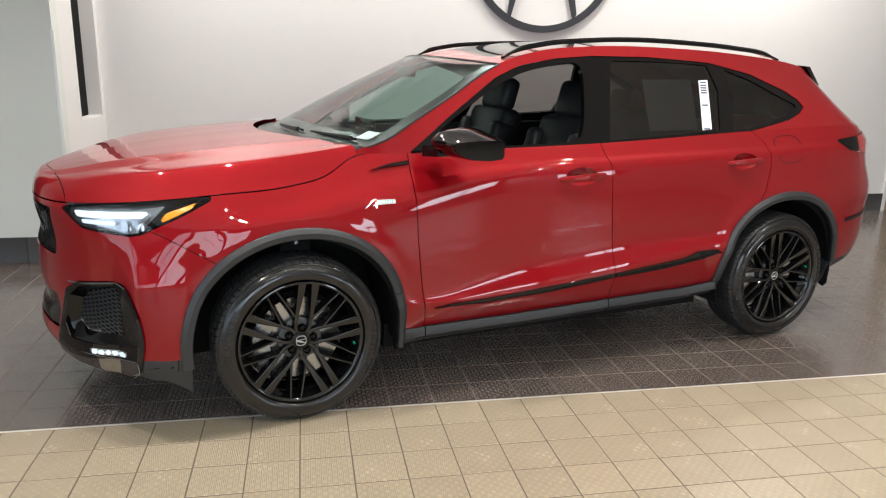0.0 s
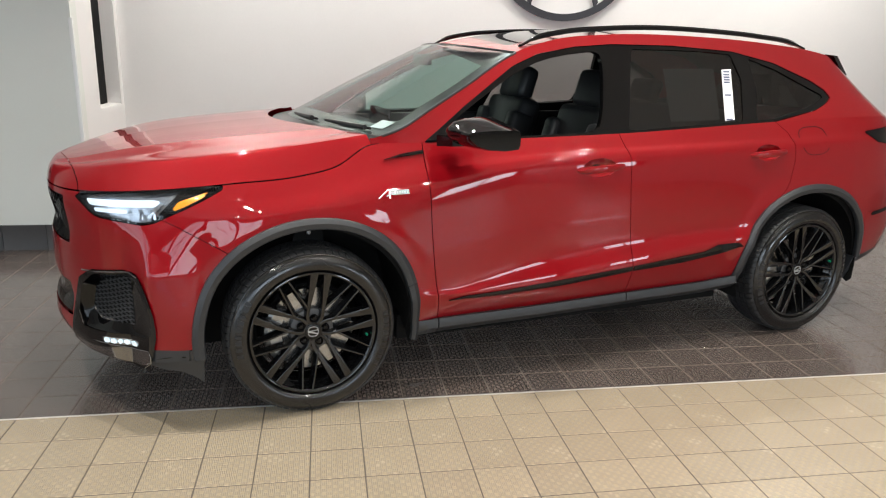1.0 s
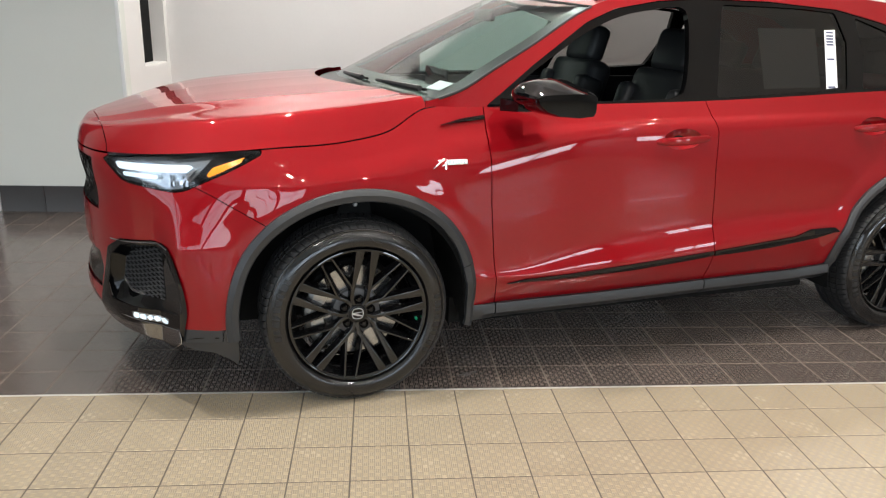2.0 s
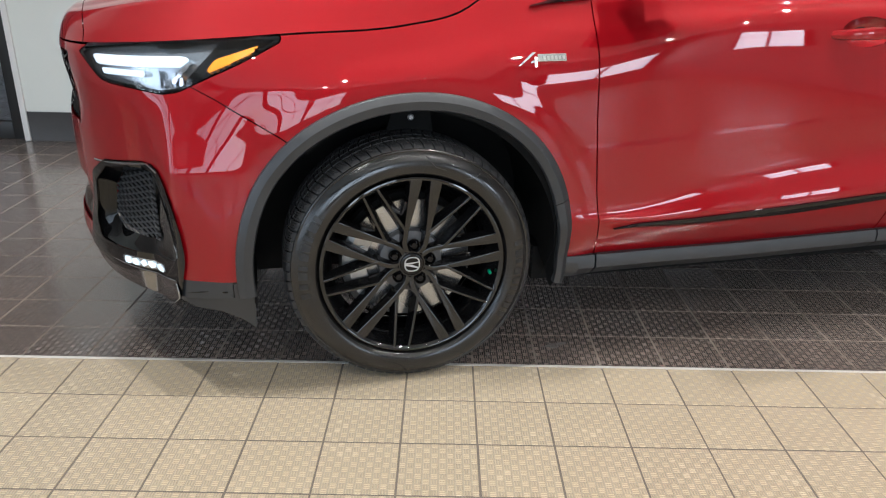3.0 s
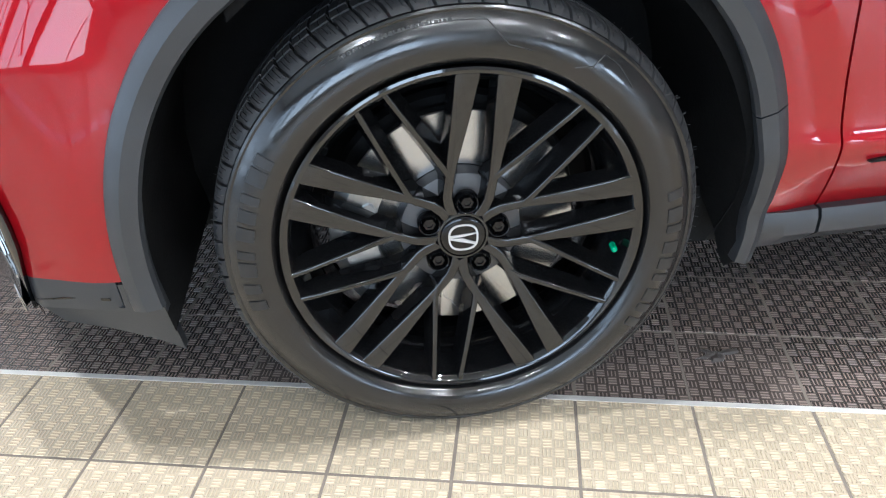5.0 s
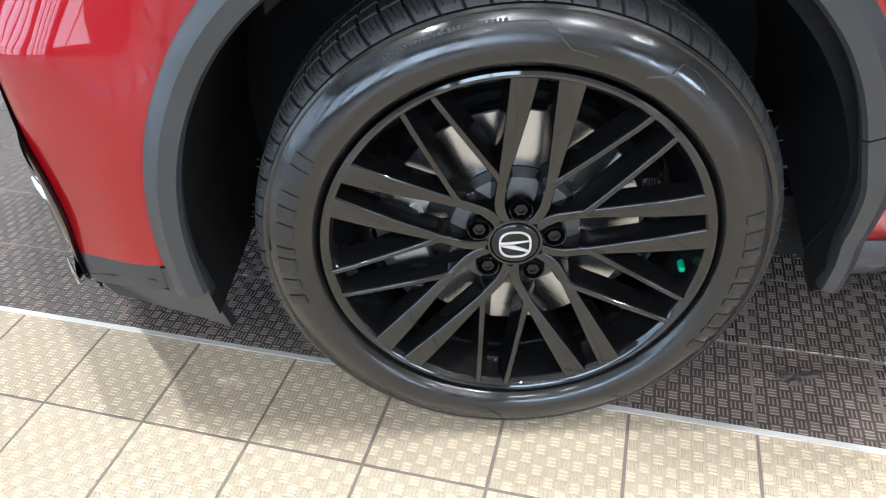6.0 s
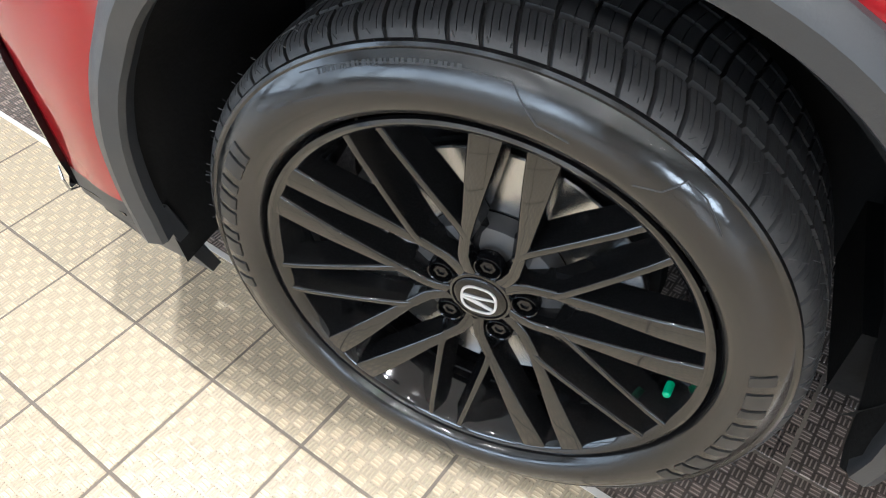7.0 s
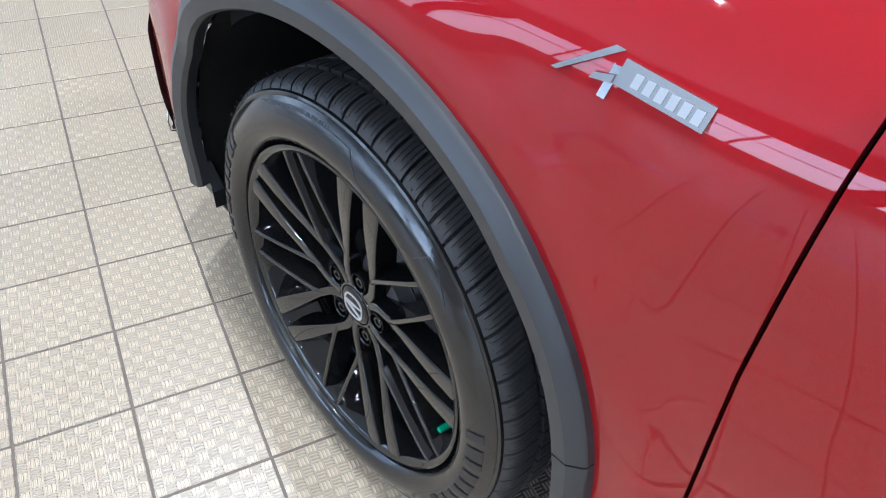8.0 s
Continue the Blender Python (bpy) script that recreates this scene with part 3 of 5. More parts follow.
tagged(block("wall_far", X0, Y1 - 0.15, 0, X1, Y1, CEILING, WALL), "white painted wall of the next room", "wall", kind="structure")
west = tagged(new("wall_left"), "taupe painted side wall with window openings", "wall", kind="structure")
edges = [Y0] + [e for y in WEST_WINDOWS for e in (y - 1.04, y + 1.04)] + [Y1]
for i in range(0, len(edges), 2):
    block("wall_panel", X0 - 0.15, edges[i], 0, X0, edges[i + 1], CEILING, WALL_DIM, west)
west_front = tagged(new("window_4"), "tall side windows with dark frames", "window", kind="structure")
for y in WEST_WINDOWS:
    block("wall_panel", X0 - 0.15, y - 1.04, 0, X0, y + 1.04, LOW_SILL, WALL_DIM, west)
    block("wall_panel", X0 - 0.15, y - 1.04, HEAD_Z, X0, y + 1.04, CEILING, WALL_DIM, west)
    for at in (y - 1.01, y - 0.5, y, y + 0.5, y + 1.01):
        block("mullion", X0 - 0.1, at - 0.03, LOW_SILL, X0 + 0.14, at + 0.03, HEAD_Z, DARK_FRAME, west_front)
    for z in (1.05, 2.3):
        block("transom", X0 - 0.1, y - 0.98, z, X0 + 0.13, y + 0.98, z + 0.05, DARK_FRAME, west_front)
east = tagged(new("wall_east"), "taupe painted side wall with a window opening", "wall", kind="structure")
for y0, y1, z0, z1 in ((Y0, SIDE_WINDOW - 1.04, 0, CEILING), (SIDE_WINDOW + 1.04, Y1, 0, CEILING), (SIDE_WINDOW - 1.04, SIDE_WINDOW + 1.04, 0, SILL_Z), (SIDE_WINDOW - 1.04, SIDE_WINDOW + 1.04, SHORT_HEAD, CEILING), (SIDE_WINDOW - 1.04, SIDE_WINDOW - 0.70, SILL_Z, SHORT_HEAD), (SIDE_WINDOW + 0.70, SIDE_WINDOW + 1.04, SILL_Z, SHORT_HEAD)):
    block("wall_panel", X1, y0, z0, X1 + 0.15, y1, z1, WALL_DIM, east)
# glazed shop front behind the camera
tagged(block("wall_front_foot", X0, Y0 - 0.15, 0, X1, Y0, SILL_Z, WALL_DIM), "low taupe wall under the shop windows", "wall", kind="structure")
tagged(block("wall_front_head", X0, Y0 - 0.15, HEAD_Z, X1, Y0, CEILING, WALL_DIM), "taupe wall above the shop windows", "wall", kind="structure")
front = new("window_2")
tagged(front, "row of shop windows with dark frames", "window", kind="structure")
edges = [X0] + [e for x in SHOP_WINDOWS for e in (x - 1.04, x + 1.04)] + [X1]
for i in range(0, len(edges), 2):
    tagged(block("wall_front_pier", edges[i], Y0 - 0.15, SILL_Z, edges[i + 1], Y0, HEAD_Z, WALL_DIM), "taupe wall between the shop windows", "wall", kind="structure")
for x in SHOP_WINDOWS:
    head = SHORT_HEAD if x > 4 else HEAD_Z
    for x0, x1 in ((x - 1.04, x - 0.98), (x - 0.02, x + 0.02), (x + 0.98, x + 1.04)):
        block("mullion", x0, Y0 - 0.1, SILL_Z, x1, Y0 + 0.14, head, DARK_FRAME, front)
    if head == HEAD_Z:
        block("transom", x - 0.98, Y0 - 0.1, 2.3, x + 0.98, Y0 + 0.14, 2.35, DARK_FRAME, front)
    else:
        tagged(block("wall_over_window", x - 1.04, Y0 - 0.15, head, x + 1.04, Y0, HEAD_Z, WALL_DIM), "taupe wall above a low shop window", "wall", kind="structure")
side_front = tagged(new("window_3"), "side window with dark frames", "window", kind="structure")
for y0, y1 in ((SIDE_WINDOW - 0.70, SIDE_WINDOW - 0.65), (SIDE_WINDOW - 0.02, SIDE_WINDOW + 0.02), (SIDE_WINDOW + 0.65, SIDE_WINDOW + 0.70)):
    block("mullion", X1 - 0.14, y0, SILL_Z, X1 + 0.1, y1, SHORT_HEAD, DARK_FRAME, side_front)
block("transom", X1 - 0.14, SIDE_WINDOW - 0.65, 1.5, X1 + 0.1, SIDE_WINDOW + 0.65, 1.54, DARK_FRAME, side_front)
# ground outside
tagged(block("ground", -150, -150, -0.2, 150, 150, -0.13, shader("outside_paving", (0.25, 0.25, 0.24), 0.9, grain=0.2, size=3)), "grey paving outside", "ground", kind="structure")
# downlights, the added fill rows too
for i, (x, y) in enumerate(DOWNLIGHTS):
    v, f = lathe([(0.0, 0.11), (0.012, 0.145), (0.0, 0.15), (-0.02, 0.15)], 32)
    ob = link_mesh("ceiling_downlight", [(a, c, -b) for a, b, c in v], f, WALL)
    ob.location = (x, y, CEILING)
    tagged(ob, "round white recessed ceiling downlight, out of view", "downlight", "ceiling downlights")

# the emblem on the wall, as plain shapes
def emblem():
    root = new("wall_emblem")
    root.location = (2.195, 4.17, 2.665)
    tagged(root, "dark grey oval ring sign on the white wall", "wall sign")
    ring = []
    for i in range(72):
        a = 2 * math.pi * i / 72
        w = []
        for r, y in ((0.70, 0.018), (0.70, -0.015), (0.765, -0.015), (0.765, 0.018)):
            w.append((r * 1.0 * math.cos(a), y, r * 1.02 * math.sin(a)))
        ring.append(w)
    v, f = loft(ring + [ring[0]], cap=False)
    link_mesh("ring", v, f, EMBLEM, root)
    for s in (-1, 1):
        tri = [(s * 0.355, -0.60), (s * 0.325, -0.645), (s * 0.06, 0.30), (s * 0.20, 0.34)]
        v, f = loft([[(x, -0.015, z) for x, z in tri], [(x, 0.018, z) for x, z in tri]])
        link_mesh("bar", v, f, EMBLEM, root)


emblem()

# ---- the car ----
YAW = 13.93
suv = new("suv")
suv.matrix_world = pose(-0.2, -0.061, 0, 0, 0, YAW)
tagged(suv, "glossy red five-door SUV parked on showroom tiles, black wheels and trim", "car")
FRONT, BACK, AXLE = 0.006, 2.89, 0.3745
ARCH_EDGE = [(-24, 0, .512), (-10, 0, .500), (2, 0, .497), (15, 0, .504), (25, 0, .514), (36, 0, .523), (52, 0, .528), (72, 0, .523), (90, 0, .518), (110, 0, .520), (130, 0, .526), (150, 0, .522), (165, 0, .514), (180, 0, .509), (195, 0, .506)]
arch_edge = curve(ARCH_EDGE, 2)


def past_arch(axle):
    """Field: beyond the wheel opening, whose radius changes with the angle round the axle."""
    return lambda p: np.hypot(p[:, 0] - axle, p[:, 2] - .375) - arch_edge((np.degrees(np.arctan2(p[:, 2] - .375, p[:, 0] - axle)) + 90) % 360 - 90) + 0.012


def both(name, vf, material, label="", depth=0.0, angle=38):
    """A part on the near side and its twin on the far side."""
    v, f = hem(*vf, depth) if depth else vf
    one = link_mesh(name, v, f, material, suv, label, angle=angle)
    link_mesh(name, *flip(v, f), material, suv, label, angle=angle)
    return one


def raised(vf, lift):
    v, f = vf
    return [(u, w - lift, z) for u, w, z in v], f


FOOT_U, FOOT_Z = [-1.15, -.99, -.92, -.66, -.5, .45, .61, 1.1, 1.665, 2.2, 2.475, 3.3, 3.95], [.285, .290, .338, .376, .368, .352, .354, .352, .368, .373, .403, .42, .47]
above_foot = inverse(under(FOOT_U, FOOT_Z))
arch_front, arch_back = past_arch(FRONT), past_arch(BACK)
behind_bumper = over([-.30, -.345, -.434, -.515, -.578, -.60, -.60], [.70, .773, .826, .875, .905, .955, 1.2])
behind_fender = over([.612, .607, .576, .556, .547, .549, .55], [.30, .345, .58, .80, 1.037, 1.136, 1.3])
behind_front_door = over([1.675, 1.671, 1.664, 1.655, 1.636, 1.633, 1.602, 1.59], [.30, .355, .49, .67, .923, 1.07, 1.176, 1.25])
behind_rear_door = over([2.50, 2.641, 2.667, 2.704, 2.732, 2.732, 2.705, 2.625], [.70, .828, .86, .912, 1.025, 1.114, 1.177, 1.24])
HEADLAMP = round_ring([(-.908, .976), (-.856, .924), (-.827, .897), (-.74, .890), (-.632, .881), (-.54, .927), (-.442, .970), (-.315, 1.033), (-.42, 1.034), (-.55, 1.022), (-.75, 1.002)], times=1)
INTAKE = round_ring([(-.912, .648), (-.708, .694), (-.682, .672), (-.643, .54), (-.634, .445), (-.648, .376), (-.662, .305), (-.70, .262), (-.975, .278), (-.975, .36), (-.955, .45)], times=1)
FRAME = round_ring([(-.902, .632), (-.716, .676), (-.694, .655), (-.660, .53), (-.655, .445), (-.672, .418), (-.845, .388), (-.945, .385)], times=1)
MESH = round_ring([(-.848, .600), (-.724, .660), (-.712, .650), (-.706, .465), (-.714, .446), (-.882, .408)], times=1)
TAIL_LAMP = [(3.30, 1.172), (4.1, 1.235), (4.1, 1.07), (3.80, 1.06), (3.42, 1.112)]
no_lamp, no_intake = outside(HEADLAMP, 0.003), outside(INTAKE)
GRILLE = lambda p: np.maximum(np.maximum(0.46 - p[:, 1], p[:, 2] - 0.955), 0.745 - p[:, 2] + 0.0 * p[:, 0])
MOUTH = lambda p: np.maximum(np.maximum(0.50 - p[:, 1], p[:, 2] - 0.56), 0.40 - p[:, 2])
front_only = lambda p: -0.2 - p[:, 0]
belt_line = lambda p: np.where(p[:, 0] < 0.36, BELT_Z(p[:, 0]) - 0.003, 9) - p[:, 2]

CUPS = [(1.447, 1.040, 0.098, 0.046), (2.535, 1.078, 0.092, 0.044)]
cup_front, cup_rear = [(lambda p, c=c: np.hypot((p[:, 0] - c[0]) / c[2], (p[:, 2] - c[1]) / c[3]) - 1) for c in CUPS]
both("front_bumper", cut(LOW_GRID, front_only, above_foot, arch_front, inverse(behind_bumper, 0.003), no_lamp, no_intake, GRILLE, MOUTH, belt_line), PAINT, depth=0.015)
both("front_fender", cut(LOW_GRID, above_foot, arch_front, moved(behind_bumper, 0.003), inverse(behind_fender, 0.0022), no_lamp, belt_line), PAINT, depth=0.015)
both("front_door", cut(LOW_GRID, above_foot, moved(behind_fender, 0.0022), inverse(behind_front_door, 0.0022), cup_front), PAINT, depth=0.015)
both("rear_door", cut(LOW_GRID, above_foot, arch_back, moved(behind_front_door, 0.0022), inverse(behind_rear_door, 0.0022), cup_rear), PAINT, depth=0.015)
tail_line = lambda p: 3.52 - p[:, 0]
bumper_line = lambda p: p[:, 2] - 0.70
rear = lambda p: p[:, 0] - 2.9
no_tail = outside(TAIL_LAMP, 0.002)
both("rear_quarter", cut(LOW_GRID, above_foot, arch_back, moved(behind_rear_door, 0.0022), tail_line, no_tail, lambda p: np.maximum(bumper_line(p), 3.36 - p[:, 0])), PAINT, depth=0.015)
both("tailgate", cut(LOW_GRID, rear, inverse(tail_line, 0.002), bumper_line, no_tail), PAINT, depth=0.0)
both("rear_bumper", cut(LOW_GRID, rear, lambda p: p[:, 0] - 3.362, inverse(bumper_line, 0.002), above_foot, arch_back), PAINT, depth=0.015)
both("rear_valance", cut(LOW_GRID, rear, under(FOOT_U, FOOT_Z), arch_back), CLAD)
both("bumper_slit", raised(cut(LOW_GRID, rear, inside([(3.40, .668), (3.78, .700), (3.78, .722), (3.40, .692)])), 0.004), GLOSS, "gloss black slit in the rear bumper")
both("tail_lamp", raised(cut(LOW_GRID, rear, inside(TAIL_LAMP), lambda p: 3.53 - p[:, 0]), 0.004), GLOSS, "dark smoked tail lamp end")
both("tail_lamp", raised(cut(LOW_GRID, rear, inside(TAIL_LAMP), lambda p: p[:, 0] - 3.53), 0.005), RED_LENS, "red tail lamp lens")
cowl = lambda p: 0.325 - 0.30 * np.sin(np.clip((p[:, 1] - 0.1) / (MID - 0.1), 0, 1) * math.pi / 2) - p[:, 0]
hood_cut = lambda p: p[:, 0] + 0.885 + 0.09 * np.clip((p[:, 1] - 0.40) / 0.55, 0, 1)
v, f = cut(HOOD_GRID, cowl, lambda p: p[:, 2] - BELT_Z(p[:, 0]) - 0.002, moved(hood_cut, 0.0015))
v2, f2 = flip(v, f)
link_mesh("bonnet", *join((v, f), (v2, f2)), PAINT, suv)
both("nose_panel", cut(HOOD_GRID, inverse(hood_cut, 0.0015)), PAINT)

# a dark shell behind the panels, so that the joints show depth
inner = LOW_GRID + np.array([0.0, 0.034, 0.0])
both("inner_panel", cut(inner, beyond(FRONT, .375, .46), beyond(BACK, .375, .46), lambda p: 3.6 - p[:, 0], lambda p: p[:, 0] + 0.29), LINER)
for axle in (FRONT, BACK):
    for y0, s in ((-0.002, 1), (2 * MID + 0.002, -1)):
        verts, faces = [], []
        for i in range(41):
            ridge = 0.003 * (i % 2)
            for depth, low in ((0.0, -11.8), (0.025, -15), (0.05, -14), (0.09, -10), (0.20, -3), (0.502, -3)):
                a = radians(low + (194 - low) * i / 40)
                r = float(arch_edge(math.degrees(a))) - 0.033 - ridge
                verts.append((axle + r * math.cos(a), y0 + s * depth, .375 + r * math.sin(a)))
        for i in range(40):
            for k in range(5):
                q = (i * 6 + k, i * 6 + k + 1, i * 6 + k + 7, i * 6 + k + 6)
                faces.append(q if s > 0 else q[::-1])
        link_mesh("wheel_liner", verts, faces, LINER, suv)
block("engine_bay", -0.80, 0.42, 0.22, 0.62, 2 * MID - 0.42, 0.94, LINER, suv)
block("underbody", 0.45, 0.16, 0.22, 2.42, 2 * MID - 0.16, 0.34, LINER, suv)
block("boot_floor", 2.3, 0.50, 0.25, 3.62, 2 * MID - 0.50, 0.62, LINER, suv)

# arch cladding: a band over each wheel opening
def band(axle, a0, a1, steps=60):
    rings = []
    for i in range(steps + 1):
        a = radians(a0 + (a1 - a0) * i / steps)
        c, s = math.cos(a), math.sin(a)
        ring = []
        edge = float(arch_edge(a0 + (a1 - a0) * i / steps))
        slim = float(np.interp(math.degrees(a), [-5, 22], [0.74, 1]))
        for r, d in ((0.0, -0.001), (-.001, 0.010), (-.004, 0.0140), (-.023, 0.0225), (-.046, 0.0185), (-.050, 0.010), (-.046, -0.010), (-.030, -0.016)):
            r = edge + r * slim
            u, z = axle + r * c, 0.375 + r * s
            uf, zf = axle + edge * c, 0.375 + edge * s
            ring.append((u, flank(uf, max(zf, 0.372)) - d + 0.10 * max(0.0, 0.33 - z), z))
        rings.append(ring)
    return loft(rings)


both("arch_cladding", band(FRONT, 186, 22.1), CLAD, "dark grey plastic wheel arch trim", angle=31)
both("arch_cladding", band(FRONT, 21.8, -12.0, 16), CLAD, "dark grey plastic end piece of the wheel arch trim", angle=31)
both("arch_cladding", band(BACK, 184, 5), CLAD, "dark grey plastic wheel arch trim", angle=31)
both("mud_guard", loft([[(u, v, z) for u, v, z in ((3.33, -0.01 + e, 0.42), (3.37, 0.02 + e, 0.42), (3.36, 0.03 + e, 0.33), (3.32, 0.03 + e, 0.28), (3.29, 0.03 + e, 0.28))] for e in (0, 0.22)]), CLAD)

# bracket with a white clip at the top of the arch
both("arch_bracket", loft([[(-.045, .16, .74), (.10, .16, .74), (.085, .15, .83), (-.02, .15, .83)], [(-.045, .175, .74), (.10, .175, .74), (.085, .165, .83), (-.02, .165, .83)]]), LINER)
both("arch_clip", tube([(.03, .17, .79), (.03, .152, .788), (.03, .146, .788)], [.010, .010, .006], 12), CAP_MARK, "white plastic clip")

# sill cladding
def sill(u0, u1):
    rings = []
    for u in np.linspace(u0, u1, 24):
        z = float(np.interp(u, FOOT_U, FOOT_Z))
        w = flank(float(u), z)
        d = 0.010 + 0.016 * min(1.0, max(0.0, (float(u) - 0.51) / 0.12))
        rings.append([(u, w + 0.02, z + 0.004), (u, w - d + 0.006, z + 0.002), (u, w - d, z - 0.012), (u, w - d, z - 0.040), (u, w + 0.01, z - 0.072), (u, w + 0.10, z - 0.085), (u, w + 0.12, z - 0.02)])
    return loft(rings)


for u0, u1 in ((0.501, 0.603), (0.609, 1.668), (1.674, 2.398)):
    both("sill_cladding", sill(u0, u1), CLAD, "dark grey plastic sill trim")

# bumper foot and the small deflector ahead of the front wheel
outline = [(-.665, .322), (-.512, .322), (-.512, .366), (-.461, .367), (-.458, .28), (-.460, .189), (-.478, .213), (-.50, .236), (-.55, .270), (-.62, .284), (-.668, .300)]
sheer = lambda u, z, d: (u, flank(u, .37) + d + 0.06 * min(1.0, max(0.0, (.33 - z) / .14)), z)
both("deflector", loft([[sheer(u, z, -0.004) for u, z in outline], [sheer(u, z, 0.018) for u, z in outline]]), CLAD, "dark grey plastic air deflector")
both("bumper_trim", hem(*cut(LOW_GRID, under(FOOT_U, FOOT_Z), lambda p: -0.515 - p[:, 0], lambda p: p[:, 0] + 0.664, lambda p: p[:, 2] - 0.318), 0.02), CLAD, "dark grey plastic trim under the bumper")
both("trim_slot", loft([laid([(-.645, .334), (-.53, .336), (-.53, .341), (-.60, .341)], 0.002), laid([(-.645, .334), (-.53, .336), (-.53, .341), (-.60, .341)], -0.004)]), GLOSS, "narrow dark slot in the trim")
both("bumper_foot", cut(LOW_GRID, under(FOOT_U, FOOT_Z), lambda p: -0.664 - p[:, 0], lambda p: p[:, 2] - 0.262, no_intake), GLOSS)

# front intake with its surround, mesh and lamp
both("intake_surround", hem(*raised(cut(LOW_GRID, front_only, inside(INTAKE), outside(FRAME)), 0.012), 0.05), GLOSS, "gloss black intake surround")
sunk = lambda u, z: flank(u, z) + 0.012 + 0.075 * min(1.0, max(0.0, (-.705 - u) / .16))


def spread(outline, middle, n=72):
    """Points of an outline (u, z) at even angles round its middle."""
    pts = []
    for k in range(n):
        c, d = math.cos(2 * math.pi * k / n), math.sin(2 * math.pi * k / n)
        far = 0.0
        for a, b in zip(outline, outline[1:] + outline[:1]):
            pu, pz, qu, qz = a[0] - middle[0], a[1] - middle[1], b[0] - a[0], b[1] - a[1]
            det = c * qz - d * qu
            if abs(det) > 1e-9:
                t, w = (pu * qz - pz * qu) / det, (pu * d - pz * c) / det
                if -1e-6 <= w <= 1 + 1e-6 and t > far:
                    far = t
        pts.append((middle[0] + far * c, middle[1] + far * d))
    return pts


# the surround's walls run in from its rim to the sunk mesh
rim, foot = spread(FRAME, (-.79, .54)), spread(MESH, (-.79, .54))
walls = [[(u, flank(u, z) - 0.012, z) for u, z in rim]]
for t in (0.04, 0.35, 0.7, 1.0):
    mixed = [((1 - t) * a[0] + t * b[0], (1 - t) * a[1] + t * b[1]) for a, b in zip(rim, foot)]
    walls.append([(u, (1 - t) * (flank(u, z) - 0.010) + t * sunk(u, z), z) for u, z in mixed])
both("intake_wall", loft([w + w[:1] for w in walls], cap=False), GLOSS, "gloss black walls of the intake", angle=50)
both("intake_backing", loft([[(u, sunk(u, z) + 0.030, z) for u, z in foot], [(u, sunk(u, z) + 0.036, z) for u, z in foot]]), LINER)


def netting():
    bars, within = [], inside(MESH)
    for lean in (-1, 1):
        for n in range(-14, 26):
            pts = [(-.92 + k * 0.009, .44 + n * 0.0185 + lean * 0.56 * (k * 0.009 - 0.12)) for k in range(32)]
            run = [p for p in pts if within(np.array([[p[0], 0, p[1]]]))[0] > -0.003]
            if len(run) > 2:
                bars.append(tube([(u, sunk(u, z) + 0.004 + 0.003 * lean, z) for u, z in run], 0.0030, 5))
    return join(*bars)


both("intake_mesh", netting(), NET, "black honeycomb intake mesh")
FOG = [(-.846, .370), (-.698, .392), (-.712, .362), (-.846, .344)]
both("fog_lamp", hem(*raised(cut(LOW_GRID, front_only, inside(FOG)), 0.014), 0.02), LAMP_BOWL, "lit white fog lamp in a silver bowl")
for k in range(5):
    u = -.840 + k * 0.0265
    z = .368 + k * 0.0040
    both("fog_lamp_cell", hem(*raised(cut(LOW_GRID, front_only, inside([(u, z), (u + .0255, z + .004), (u + .0235, z - .019), (u - .001, z - .023)])), 0.018), 0.01), LAMP_GLOW)
DARK_CHROME = shader("dark_chrome", (0.30, 0.30, 0.31), 0.10, 1.0)


def blade():
    """A sloping plate under the intake: its lower lip stands out, its upper edge runs back under the lamp."""
    rings = []
    for u in np.linspace(-.972, -.668, 22):
        u = float(u)
        high = float(np.interp(u, [-.972, -.90, -.80, -.72, -.668], [.318, .335, .342, .350, .364]))
        low = float(np.interp(u, [-.972, -.90, -.80, -.72, -.69, -.668], [.288, .278, .280, .287, .294, .318]))
        f, g = flank(u, high), flank(u, low)
        rings.append([(u, f + 0.01, high + 0.004), (u, f - 0.014, high), (u, g - 0.036, low + 0.006), (u, g - 0.034, low), (u, g + 0.02, low - 0.004)])
    return loft(rings)


both("bumper_blade", blade(), DARK_CHROME, "dark chrome bumper blade", angle=30)
EDGE = shader("bright_edge", (0.50, 0.51, 0.53), 0.14, 1.0)
def edge_line(knots, lift, radius):
    pts = [(float(u), float(np.interp(u, [k[0] for k in knots], [k[1] for k in knots]))) for u in np.linspace(knots[0][0], knots[-1][0], 16)]
    return tube(laid(pts, lift), radius, 6)


both("blade_edge", edge_line([(-.965, .319), (-.90, .335), (-.80, .342), (-.72, .350), (-.672, .363)], 0.016, 0.0028), EDGE, "thin bright edge of the blade")
both("blade_edge", tube(laid([(-.668, .365), (-.664, .345), (-.664, .320), (-.688, .284)], 0.034), [.0012, .0022, .0022, .0012], 6), EDGE, "bright end of the blade")
both("surround_edge", edge_line([(-.905, .642), (-.80, .667), (-.715, .686), (-.690, .672)], 0.013, 0.0040), EDGE, "thin bright lip over the intake")
# grille, between the lamps
both("grille_backing", raised(cut(LOW_GRID, front_only, inverse(GRILLE)), -0.03), LINER)
both("mouth_backing", raised(cut(LOW_GRID, front_only, inverse(MOUTH)), -0.03), GLOSS)
bars = []
